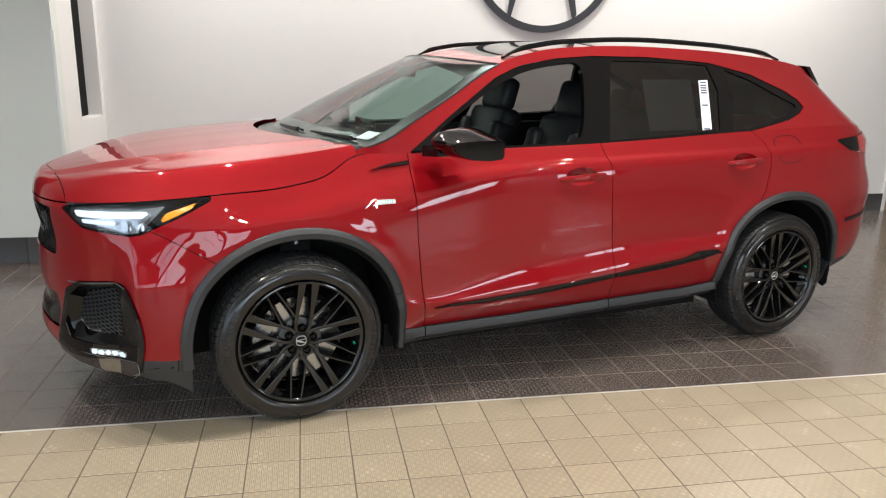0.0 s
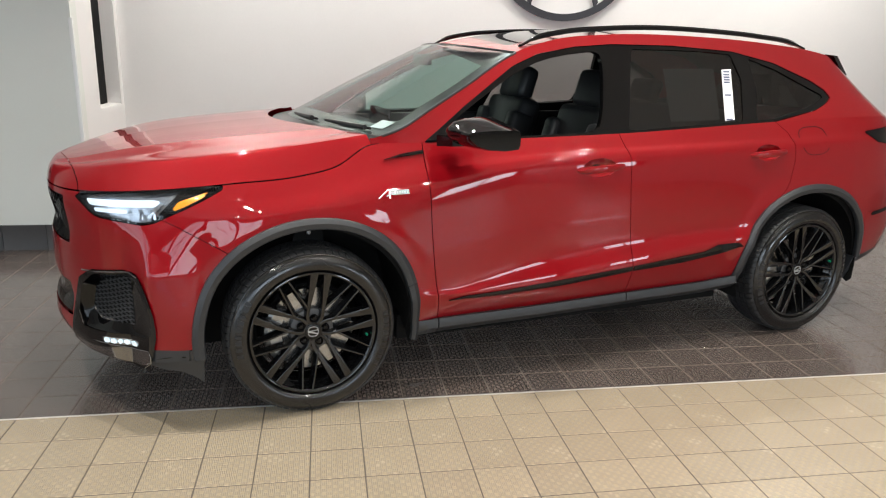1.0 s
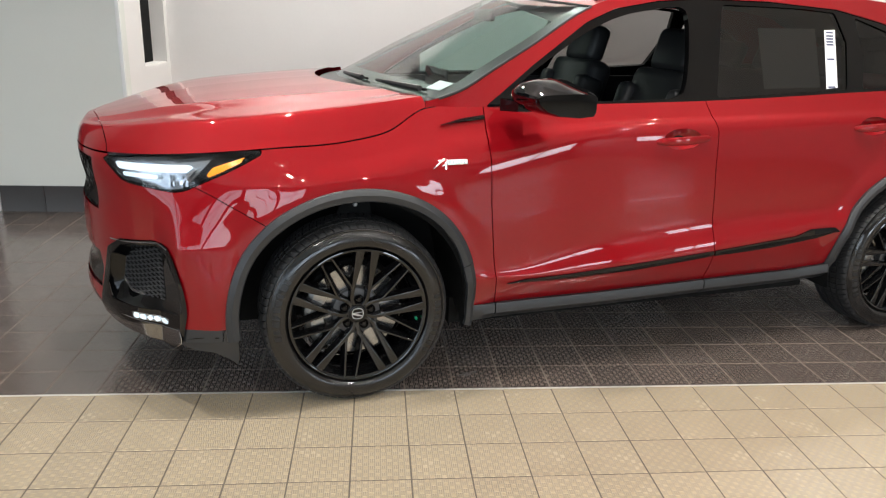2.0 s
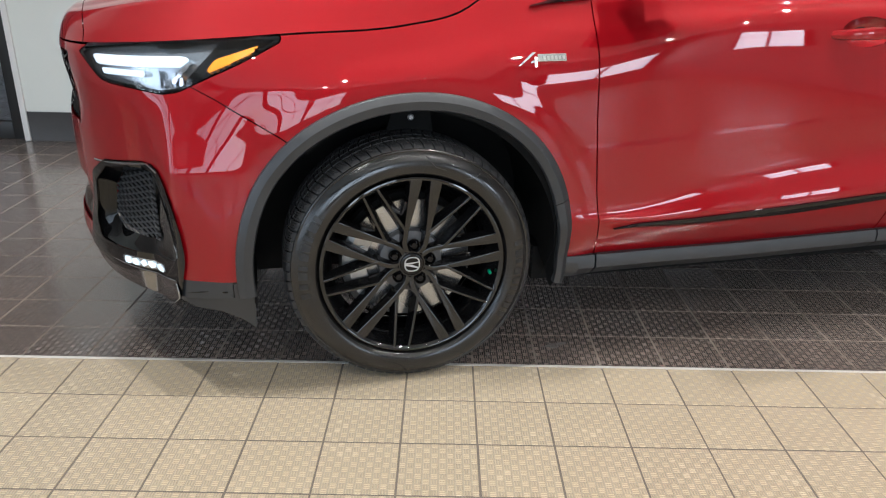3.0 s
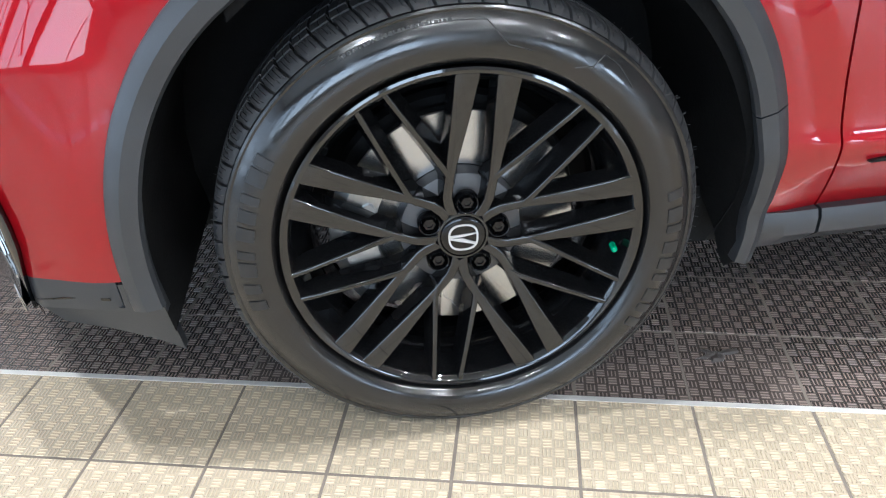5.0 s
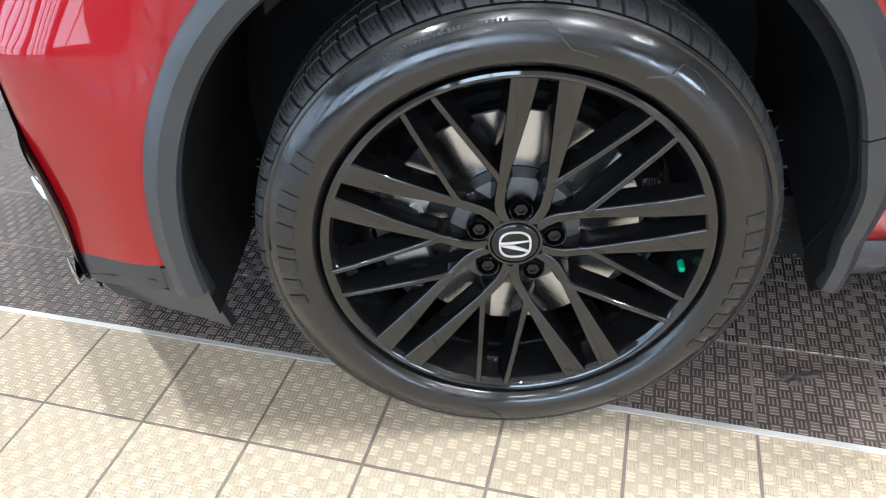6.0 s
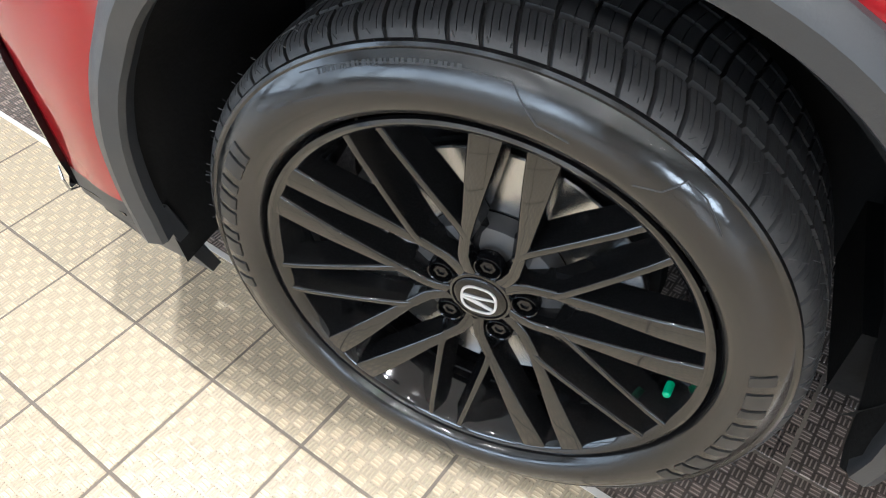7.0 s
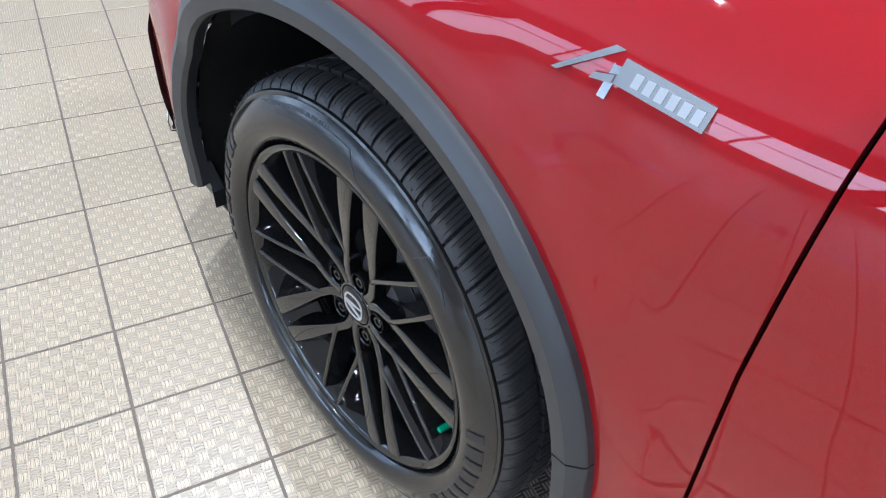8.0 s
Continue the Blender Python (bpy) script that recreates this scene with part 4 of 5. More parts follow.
for k in range(-6, 16):
    for s in (-1, 1):
        pts = []
        for q in range(25):
            v, z = 0.46 + q * 0.0206, 0.75 + k * 0.022 + s * (q * 0.0206) * 0.55 + (0.25 if s < 0 else -0.05)
            if 0.748 < z < 0.952 and v < MID:
                us = LOW_GRID[:90]
                i = np.argmin(np.abs(us[..., 1] - v) + np.abs(us[..., 2] - z))
                p = us.reshape(-1, 3)[i]
                pts.append((p[0] + 0.006, v, z))
        if len(pts) > 3:
            bars.append(tube(pts, 0.005, 5))
both("grille_bar", join(*bars), GLOSS, "gloss black diamond grille bars")

# headlamps
def lamp_patch(outline, depth, lift):
    return hem(*raised(cut(LOW_GRID, front_only, inside(outline)), lift), depth)


both("headlamp_bowl", raised(cut(LOW_GRID, front_only, inside(HEADLAMP, -0.004), lambda p: -0.560 + 1.0 * (p[:, 2] - 0.945) - p[:, 0]), -0.040), LAMP_BOWL, "silver headlamp bowl")
both("headlamp_housing", raised(cut(LOW_GRID, front_only, inside(HEADLAMP, -0.004), lambda p: p[:, 0] + 0.562 - 1.0 * (p[:, 2] - 0.945)), -0.034), GLOSS, "dark headlamp housing")
both("headlamp_rim", hem(*raised(cut(LOW_GRID, front_only, inside(HEADLAMP, 0.001), outside(HEADLAMP, -0.008)), 0.0), 0.04), GLOSS)
both("headlamp_brow", hem(*raised(cut(LOW_GRID, front_only, inside([(-.66, .990), (-.58, 1.0), (-.40, 1.03), (-.50, 1.03), (-.66, 1.004)])), -0.014), 0.02), GLOSS)
both("running_light", lamp_patch([(-.855, .964), (-.59, .978), (-.575, .970), (-.602, .950), (-.842, .938)], 0.02, -0.016), LAMP_GLOW, "lit white running light bar")
both("running_light", lamp_patch([(-.832, .930), (-.70, .934), (-.70, .918), (-.822, .914)], 0.02, -0.020), LAMP_GLOW, "lit white running light bar")
for k in range(5):
    u = -.690 + k * 0.021
    both("lamp_rib", lamp_patch([(u, .938), (u + .012, .939), (u + .010, .896), (u - .002, .897)], 0.02, -0.018), LAMP_BOWL if k % 2 else CHROME)
both("lamp_rib", lamp_patch([(-.600, .948), (-.575, .968), (-.568, .962), (-.595, .935), (-.625, .900), (-.635, .905)], 0.02, -0.012), CHROME)
both("indicator", lamp_patch([(-.534, .945), (-.511, .973), (-.395, 1.01), (-.41, .99), (-.50, .947), (-.52, .935)], 0.02, -0.012), AMBER, "amber indicator lens")
lens = both("headlamp_lens", cut(LOW_GRID, front_only, inside(HEADLAMP)), LENS, "clear headlamp cover")
for ob in suv.children:
    if ob.name.startswith("headlamp_lens"):
        ob.visible_shadow = False

# ---- greenhouse ----
WINDOWS = [(0.565, 1.1), (0.565, 1.178), (0.786, 1.333), (0.941, 1.428), (1.083, 1.514), (1.231, 1.573), (1.442, 1.611), (1.677, 1.629), (2.071, 1.629), (2.476, 1.606), (2.761, 1.549), (3.008, 1.453), (3.092, 1.403), (3.119, 1.363), (3.066, 1.33), (2.962, 1.295), (2.617, 1.235), (2.5, 1.1)]
FRONT_GLASS = round_ring([(0.81, 1.326), (1.07, 1.473), (1.253, 1.547), (1.466, 1.586), (1.596, 1.594), (1.589, 1.484), (1.536, 1.299), (1.485, 1.206), (1.232, 1.198), (0.9, 1.192), (0.7, 1.19), (0.66, 1.225)], times=1)
REAR_GLASS = [(1.794, 1.608), (2.058, 1.608), (2.267, 1.604), (2.458, 1.592), (2.485, 1.457), (2.412, 1.243), (2.004, 1.223), (1.665, 1.207)]
QUARTER_GLASS = [(2.578, 1.573), (2.76, 1.514), (2.966, 1.418), (3.075, 1.369), (2.95, 1.316), (2.639, 1.251), (2.505, 1.246), (2.571, 1.398)]
side_only = lambda p: p[:, 0] - 0.31
both("side_frame", cut(GLASS_GRID, side_only, outside(WINDOWS, 0.002)), PAINT, depth=0.012)
frame_cut = cut(raised(cut(GLASS_GRID, inside(WINDOWS)), -0.006), outside(FRONT_GLASS), outside(REAR_GLASS), outside(QUARTER_GLASS))
both("window_surround", hem(*frame_cut, 0.03), GLOSS, "gloss black window surround")
glass_cut = lambda outline, lift: raised(cut(GLASS_GRID, inside(outline, -0.004)), lift)
both("rear_door_window", glass_cut(REAR_GLASS, -0.012), SMOKED, "dark tinted rear window")
both("quarter_window", glass_cut(QUARTER_GLASS, -0.012), SMOKED, "dark tinted quarter window")
link_mesh("front_door_window", *flip(*glass_cut(FRONT_GLASS, -0.012)), CLEAR, suv, "clear far side window")
# roof
roof_front = lambda p: p[:, 0] - 1.113 + 0.165 * np.sin(np.clip((p[:, 1] - 0.305) / (MID - 0.305), 0, 1) * math.pi / 2)
SUNROOF = lambda p: np.minimum(np.minimum(p[:, 1] - 0.47, p[:, 0] - 1.16), 2.40 - p[:, 0])
both("roof", cut(ROOF_GRID, roof_front, inverse(SUNROOF, 0.002)), PAINT)
both("sunroof", raised(cut(ROOF_GRID, roof_front, SUNROOF), 0.0), GLOSS, "black glass sunroof")
both("spoiler_fin", loft([[(3.29, .318, 1.600), (3.345, .335, 1.598), (3.455, .34, 1.485), (3.40, .318, 1.480)], [(3.29, .38, 1.606), (3.36, .40, 1.604), (3.47, .41, 1.49), (3.41, .38, 1.485)]]), GLOSS)
# windscreen
rows = []
for i in range(25):
    t = i / 24
    ue = 0.36 + t * 0.748
    e = np.array([ue, float(EDGE_V(ue)), float(EDGE_Z(ue))])
    c = np.array([0.13 + t * 0.81, MID, 1.215 + t * 0.400 + 0.012 * math.sin(t * math.pi)])
    row = []
    for k in range(33):
        s = k / 32
        row.append((e[0] + (c[0] - e[0]) * math.sin(s * math.pi / 2), e[1] + (MID - e[1]) * s, e[2] + (c[2] - e[2]) * math.sin(s * math.pi / 2)))
    rows.append(row)
screen = np.array(rows)
v, f = grid_faces(screen)
v2, f2 = flip(v, f)
link_mesh("windscreen", *join((v, f), (v2, f2)), CLEAR, suv, "clear glass windscreen").visible_shadow = False
edge = [tuple(p) for p in screen[:, 0] + np.array([0.004, 0.0, -0.002])]
both("windscreen_trim", tube(edge, 0.006, 6), TRIM)
both("windscreen_trim", tube([tuple(p) for p in screen[-1] + np.array([0.008, 0, 0.0])], 0.006, 6), TRIM)
# the black border printed inside the glass
inside_glass = screen - np.array([-0.006, 0.0, 0.004])
both("windscreen_border", grid_faces(inside_glass[:4, 2:]), TRIM)
both("windscreen_border", grid_faces(inside_glass[:, :4]), TRIM)
# cowl under the glass
rows = []
for k in range(33):
    s = k / 32
    b = screen[1, k]
    deep = min(1.0, 0.25 + k / 9)
    rows.append([(b[0] - 0.11 * deep, b[1], b[2] - 0.028), (b[0] - 0.05 * deep, b[1], b[2] - 0.018), (b[0] + 0.01, b[1], b[2] - 0.004), (b[0] + 0.2, b[1], b[2] - 0.06)])
v, f = grid_faces(np.array(rows))
both("cowl", (v, f), TRIM)
for a, b in ((4, 17), (20, 31)):
    arm = [tuple(screen[1, k] + np.array([-0.030 + 0.0012 * (k - a), 0, 0.016])) for k in range(a, b)]
    rubber = [tuple(screen[1, k] + np.array([-0.004 + 0.0016 * (k - a), 0, 0.010])) for k in range(a, b)]
    wiper = link_mesh("wiper", *tube(arm, [0.013 - 0.0005 * (k - a) for k in range(a, b)], 6), TRIM, suv, "black windscreen wiper")
    link_mesh("wiper_rubber", *tube(rubber, 0.006, 5), LINER, wiper)

# roof rails
pts = [(1.169, 0.370, 1.612), (1.240, 0.367, 1.647), (1.393, 0.360, 1.683), (1.649, 0.355, 1.708), (1.955, 0.352, 1.721), (2.363, 0.352, 1.714), (2.721, 0.353, 1.694), (2.976, 0.355, 1.665), (3.078, 0.358, 1.636)]
xs = np.linspace(1.169, 3.078, 40)
zc, vc = curve(pts, 2), curve(pts, 1)
rings = []
for u in xs:
    w, h = 0.014, 0.013 if 1.219 < u < 3.028 else 0.006
    p = (float(u), float(vc(u)), float(zc(u)))
    rings.append([(p[0], p[1] + a * w, p[2] + b * h) for a, b in ((-1, -1), (-1.1, 0.3), (-0.5, 1), (0.5, 1), (1.1, 0.3), (1, -1))])
both("roof_rail", loft(rings), GLOSS, "gloss black roof rail")

# side moulding, in two lengths
def moulding(low, high):
    pts = low + high[::-1]
    mid = [((a[0] + b[0]) / 2, (a[1] + b[1]) / 2) for a, b in zip(low, high)]
    rings = []
    for (u0, z0), (u1, z1), (um, zm) in zip(low, high, mid):
        f0, f1, fm = flank(u0, z0), flank(u1, z1), flank(um, zm)
        rings.append([(u0, f0 + 0.004, z0), (u0, f0 - 0.006, z0 + 0.002), (um, fm - 0.013, zm), (u1, f1 - 0.008, z1 - 0.002), (u1, f1 + 0.004, z1)])
    return loft(rings)


def stretch(knots, n=26):
    us = np.linspace(knots[0][0], knots[-1][0], n)
    return [(float(u), float(np.interp(u, [k[0] for k in knots], [k[1] for k in knots]))) for u in us]


both("door_moulding", moulding(stretch([(.644, .449), (.92, .446), (1.274, .461), (1.658, .497)]), stretch([(.644, .455), (.728, .470), (.914, .477), (1.267, .502), (1.658, .530)])), GLOSS, "gloss black door moulding")
both("door_moulding", moulding(stretch([(1.667, .498), (1.992, .513), (2.266, .543), (2.391, .573)]), stretch([(1.667, .531), (2.138, .568), (2.214, .597), (2.375, .598), (2.391, .58)])), GLOSS, "gloss black door moulding")
both("fender_vent", moulding(stretch([(.36, 1.108), (.545, 1.128)], 8), stretch([(.36, 1.111), (.45, 1.134), (.545, 1.146)], 8)), GLOSS, "gloss black sliver behind the bonnet line")

# handles: a bowed bar over a scooped cup
def handle(u0, u1, z):
    rings, n = [], 24
    for i in range(n + 1):
        t = i / n
        u = u0 + (u1 - u0) * t
        bow = math.sin(math.pi * t) ** 0.55
        zz = z + 0.012 * t
        h = 0.009 + 0.010 * bow
        w = flank(u, zz) + 0.004 * (1 - bow)
        out = 0.030 * bow
        rings.append([(u, w - out + b, zz + a * h) for a, b in ((-1, 0.006), (-0.75, -0.003), (0, -0.007), (0.75, -0.003), (1, 0.006), (0, 0.014))])
    return loft(rings)


def cup(u, z, ru, rz):
    verts, faces, k = [], [], 36
    for i in range(10):
        q = i / 9
        for n in range(k):
            a = 2 * math.pi * n / k
            uu, zz = u + ru * q * math.cos(a), z + rz * q * math.sin(a)
            verts.append((uu, flank(uu, zz) + 0.003 + 0.032 * (1 - q**2.2), zz))
    for i in range(9):
        for n in range(k):
            faces.append((i * k + n, i * k + (n + 1) % k, (i + 1) * k + (n + 1) % k, (i + 1) * k + n))
    return verts, faces


for u0, u1, z, c in ((1.312, 1.594, 1.032, CUPS[0]), (2.405, 2.670, 1.070, CUPS[1])):
    both("door_handle", handle(u0, u1, z), PAINT, "red body-coloured door handle")
    both("handle_cup", cup(*c), PAINT)
# fuel flap: a thin line round it
ring = round_ring([(2.785, 1.205), (2.96, 1.209), (2.998, 1.137), (2.98, 1.062), (2.83, 1.052), (2.773, 1.119)], times=2)
link_mesh("fuel_flap_joint", *tube(laid(ring + ring[:1], 0.0), 0.0022, 5), LINER, suv, "thin joint round the fuel flap")

# mirrors
def mirror():
    """A wedge: a slanted top that falls outwards to a crease, a flat back edge, a belly that runs in towards its foot."""
    rings = []
    for i in range(25):
        t = i / 24
        v = 0.0 - 0.235 * t
        shut = math.sin(min(1, t * 2.6 + 0.25) * math.pi / 2)
        top = 1.0 - 0.72 * max(0.0, (t - 0.25) / 0.75) ** 1.2
        tip = 1.0 - 0.06 * max(0.0, (t - 0.85) / 0.15) ** 2
        mid_u, mid_z = 0.722 + 0.020 * t, 1.236 + 0.006 * t
        ring = []
        for x, z in ((-.126, .004), (-.122, .024), (-.100, .046), (-.05, .060), (.02, .067), (.085, .064), (.122, .046), (.132, .018), (.131, -.052), (.122, -.068), (.06, -.074), (-.03, -.066), (-.085, -.046), (-.118, -.020)):
            z = z * top if z > 0 else z * tip
            ring.append((mid_u + x * (0.55 + 0.45 * shut) * tip - 0.02 * (1 - shut), v, mid_z + z * shut))
        rings.append(ring)
    return loft(rings)


both("mirror", mirror(), GLOSS, "gloss black door mirror housing")
both("mirror_arm", loft([[(.60, .06, 1.165), (.72, .06, 1.165), (.72, .06, 1.21), (.60, .06, 1.215)], [(.63, -.05, 1.175), (.74, -.05, 1.175), (.74, -.05, 1.205), (.63, -.05, 1.21)]]), GLOSS)
both("mirror_base", cut(raised(cut(GLASS_GRID, inside([(.57, 1.15), (.57, 1.185), (.66, 1.245), (.74, 1.25), (.76, 1.15)])), 0.003)), GLOSS)
both("mirror_lens", loft([[(.70, -.2245, 1.215), (.845, -.224, 1.222), (.845, -.222, 1.232), (.70, -.2245, 1.225)], [(.70, -.21, 1.215), (.845, -.21, 1.222), (.845, -.21, 1.232), (.70, -.21, 1.225)]]), LAMP_BOWL)

# badge behind the front wheel: a chrome plate with bars and a slanted mark
def plate(pts, lift, thick):
    return loft([laid(pts, lift + thick), laid(pts, lift - 0.001)])


both("badge", plate([(.363, .9665), (.448, .9680), (.448, .9865), (.363, .9855)], 0, 0.006), BADGE_SILVER, "chrome badge plate")
both("badge_mark", join(plate([(.303, .955), (.309, .955), (.359, .990), (.349, .990)], 0, 0.006), plate([(.341, .962), (.361, .966), (.361, .972), (.343, .967)], 0, 0.006), plate([(.353, .952), (.361, .952), (.363, .990), (.355, .990)], 0, 0.005)), BADGE_SILVER, "slanted chrome badge mark")
for k in range(6):
    both("badge_writing", plate([(.378 + k * .0115, .971), (.3855 + k * .0115, .9713), (.3855 + k * .0115, .9815), (.378 + k * .0115, .981)], 0.006, 0.0015), CHROME, "bright bar of badge writing")

# papers on the glass
pts = [(1.944, 1.244), (2.268, 1.251), (2.321, 1.514), (1.981, 1.511)]
link_mesh("window_label", *loft([[(u, pane(u, z) + 0.020, z) for u, z in pts], [(u, pane(u, z) + 0.021, z) for u, z in pts]]), LABEL_PAPER, suv, "large paper label behind the smoked rear glass")
pts = [(2.29, 1.245), (2.358, 1.25), (2.433, 1.513), (2.365, 1.51)]
link_mesh("window_sticker", *loft([[(u, pane(u, z) + 0.008, z) for u, z in pts], [(u, pane(u, z) + 0.0085, z) for u, z in pts]]), PAPER, suv, "tall white paper sticker with dark print")
rows = [(pts[0][0] + (pts[3][0] - pts[0][0]) * k, pts[0][1] + (pts[3][1] - pts[0][1]) * k) for k in (0.03, 0.50, 0.75, 0.80, 0.85, 0.90, 0.96)]
bars = []
for u, z in rows:
    bars.append(loft([[(a, pane(a, b) + 0.0065, b) for a, b in ((u + .010, z - .004), (u + .052, z - .004), (u + .053, z + .004), (u + .011, z + .004))], [(a, pane(a, b) + 0.0075, b) for a, b in ((u + .010, z - .004), (u + .052, z - .004), (u + .053, z + .004), (u + .011, z + .004))]]))
for v, f in bars:
    link_mesh("sticker_print", v, f, INK, suv)
pts = [screen[2, 3], screen[2, 6], screen[4, 6], screen[4, 3]]
link_mesh("dash_card", *loft([[tuple(p + np.array([0.002, 0, -0.0010])) for p in pts], [tuple(p + np.array([0.003, 0, -0.0022])) for p in pts]]), PAPER, suv, "small white card under the windscreen")


# ---- cabin ----
def cushion(name, parent, x0, y0, z0, x1, y1, z1, turn=None, label=""):
    bm = box(bmesh.new(), x0, y0, z0, x1, y1, z1, min(x1 - x0, y1 - y0, z1 - z0) * 0.32, turn)
    return part(name, bm, LEATHER, parent, label, angle=60)


def car_seat(u, v):
    tilt = Matrix.Translation((u + 0.25, v, 0.72)) @ pose(0, 0, 0, 0, 16, 0)
    cushion("seat", suv, u - 0.28, v - 0.26, 0.58, u + 0.28, v + 0.26, 0.74, label="black leather front seat")
    cushion("seat_backrest", suv, -0.07, -0.25, -0.02, 0.09, 0.25, 0.60, tilt)
    cushion("seat_bolster", suv, -0.12, -0.27, 0.05, 0.05, -0.16, 0.50, tilt)
    cushion("seat_bolster", suv, -0.12, 0.16, 0.05, 0.05, 0.27, 0.50, tilt)
    cushion("headrest", suv, -0.06, -0.15, 0.585, 0.06, 0.15, 0.80, tilt)


car_seat(1.30, 0.50)
car_seat(1.30, 1.41)
cushion("rear_bench", suv, 2.05, 0.30, 0.55, 2.55, 1.61, 0.75)
tilt = Matrix.Translation((2.52, MID, 0.72)) @ pose(0, 0, 0, 0, 20, 0)
cushion("rear_backrest", suv, -0.06, -0.64, 0, 0.10, 0.64, 0.58, tilt)
for s in (-0.42, 0, 0.42):
    cushion("headrest", suv, -0.05, s - 0.13, 0.58, 0.05, s + 0.13, 0.74, tilt)
part("dashboard", box(bmesh.new(), 0.30, 0.12, 0.80, 0.86, 2 * MID - 0.12, 1.13, 0.07), CABIN, suv)
block("dashboard_top", 0.26, 0.14, 1.10, 0.72, 2 * MID - 0.14, 1.165, CABIN, suv, bevel=0.02)
part("centre_screen", box(bmesh.new(), 0.62, 0.80, 1.15, 0.64, 1.12, 1.27, 0.008), GLOSS, suv)
part("dashboard_hood", box(bmesh.new(), 0.55, 0.30, 1.13, 0.82, 0.70, 1.22, 0.03), CABIN, suv)
v, f = lathe([(0.0, 0.175), (-0.014, 0.182), (-0.016, 0.19), (0.0, 0.198), (0.016, 0.19), (0.014, 0.182)], 40, True)
m = Matrix.Translation((0.98, 0.50, 1.04)) @ pose(0, 0, 0, 0, 24, 90)
link_mesh("steering_wheel", [tuple(m @ Vector(p)) for p in v], f, LEATHER, suv)
part("rear_view_mirror", box(bmesh.new(), 0.86, 0.84, 1.50, 0.89, 1.07, 1.56, 0.01), GLOSS, suv)
for s in (0.16, 2 * MID - 0.16):
    block("door_card", 0.55, s - 0.02, 0.42, 2.9, s + 0.02, 1.17, CABIN, suv)
block("cabin_floor", 0.52, 0.16, 0.40, 3.5, 2 * MID - 0.16, 0.45, CABIN, suv)
block("bulkhead", 0.50, 0.16, 0.40, 0.54, 2 * MID - 0.16, 1.12, CABIN, suv)
hl = ROOF_GRID[20:118] - np.array([0, 0, 0.035])
both("headlining", grid_faces(hl), shader("grey_headlining", (0.10, 0.10, 0.10), 0.9))
both("tailgate_window", loft([[(3.45, .45, 1.50), (3.72, .50, 1.24), (3.74, .50, 1.24), (3.47, .45, 1.50)], [(3.50, MID, 1.54), (3.78, MID, 1.24), (3.80, MID, 1.24), (3.52, MID, 1.54)]]), GLOSS)


# lesser parts belong to the part that carries them
NEST = {"door_handle": ("front_door", "rear_door"), "handle_cup": ("front_door", "rear_door"), "door_moulding": ("front_door", "rear_door"), "fog_lamp_cell": ("fog_lamp",),
        "headlamp_bowl": ("headlamp_lens",), "headlamp_housing": ("headlamp_lens",), "headlamp_rim": ("headlamp_lens",), "headlamp_brow": ("headlamp_lens",), "running_light": ("headlamp_lens",),
        "lamp_rib": ("headlamp_lens",), "indicator": ("headlamp_lens",), "mirror_arm": ("mirror",), "mirror_base": ("mirror",), "mirror_lens": ("mirror",), "badge_mark": ("badge",), "badge_writing": ("badge",),
        "intake_mesh": ("intake_surround",), "intake_backing": ("intake_surround",), "intake_wall": ("intake_surround",), "trim_slot": ("bumper_trim",), "surround_edge": ("intake_surround",), "blade_edge": ("bumper_blade",),
        "sticker_print": ("window_sticker",), "seat_backrest": ("seat", "rear_bench"), "seat_bolster": ("seat",), "headrest": ("seat", "rear_bench"), "rear_backrest": ("rear_bench",), "arch_clip": ("arch_bracket",),
        "grille_bar": ("grille_backing",), "sunroof": ("roof",), "fuel_flap_joint": ("rear_quarter",), "fender_vent": ("front_fender",), "windscreen_trim": ("windscreen",)}


def centre(ob):
    return sum((Vector(c) for c in ob.bound_box), Vector()) / 8


kin = list(suv.children)
for ob in kin:
    bearers = [p for p in kin if p.name.split(".")[0] in NEST.get(ob.name.split(".")[0], ())]
    if bearers:
        ob.parent = min(bearers, key=lambda p: (centre(p) - centre(ob)).length)

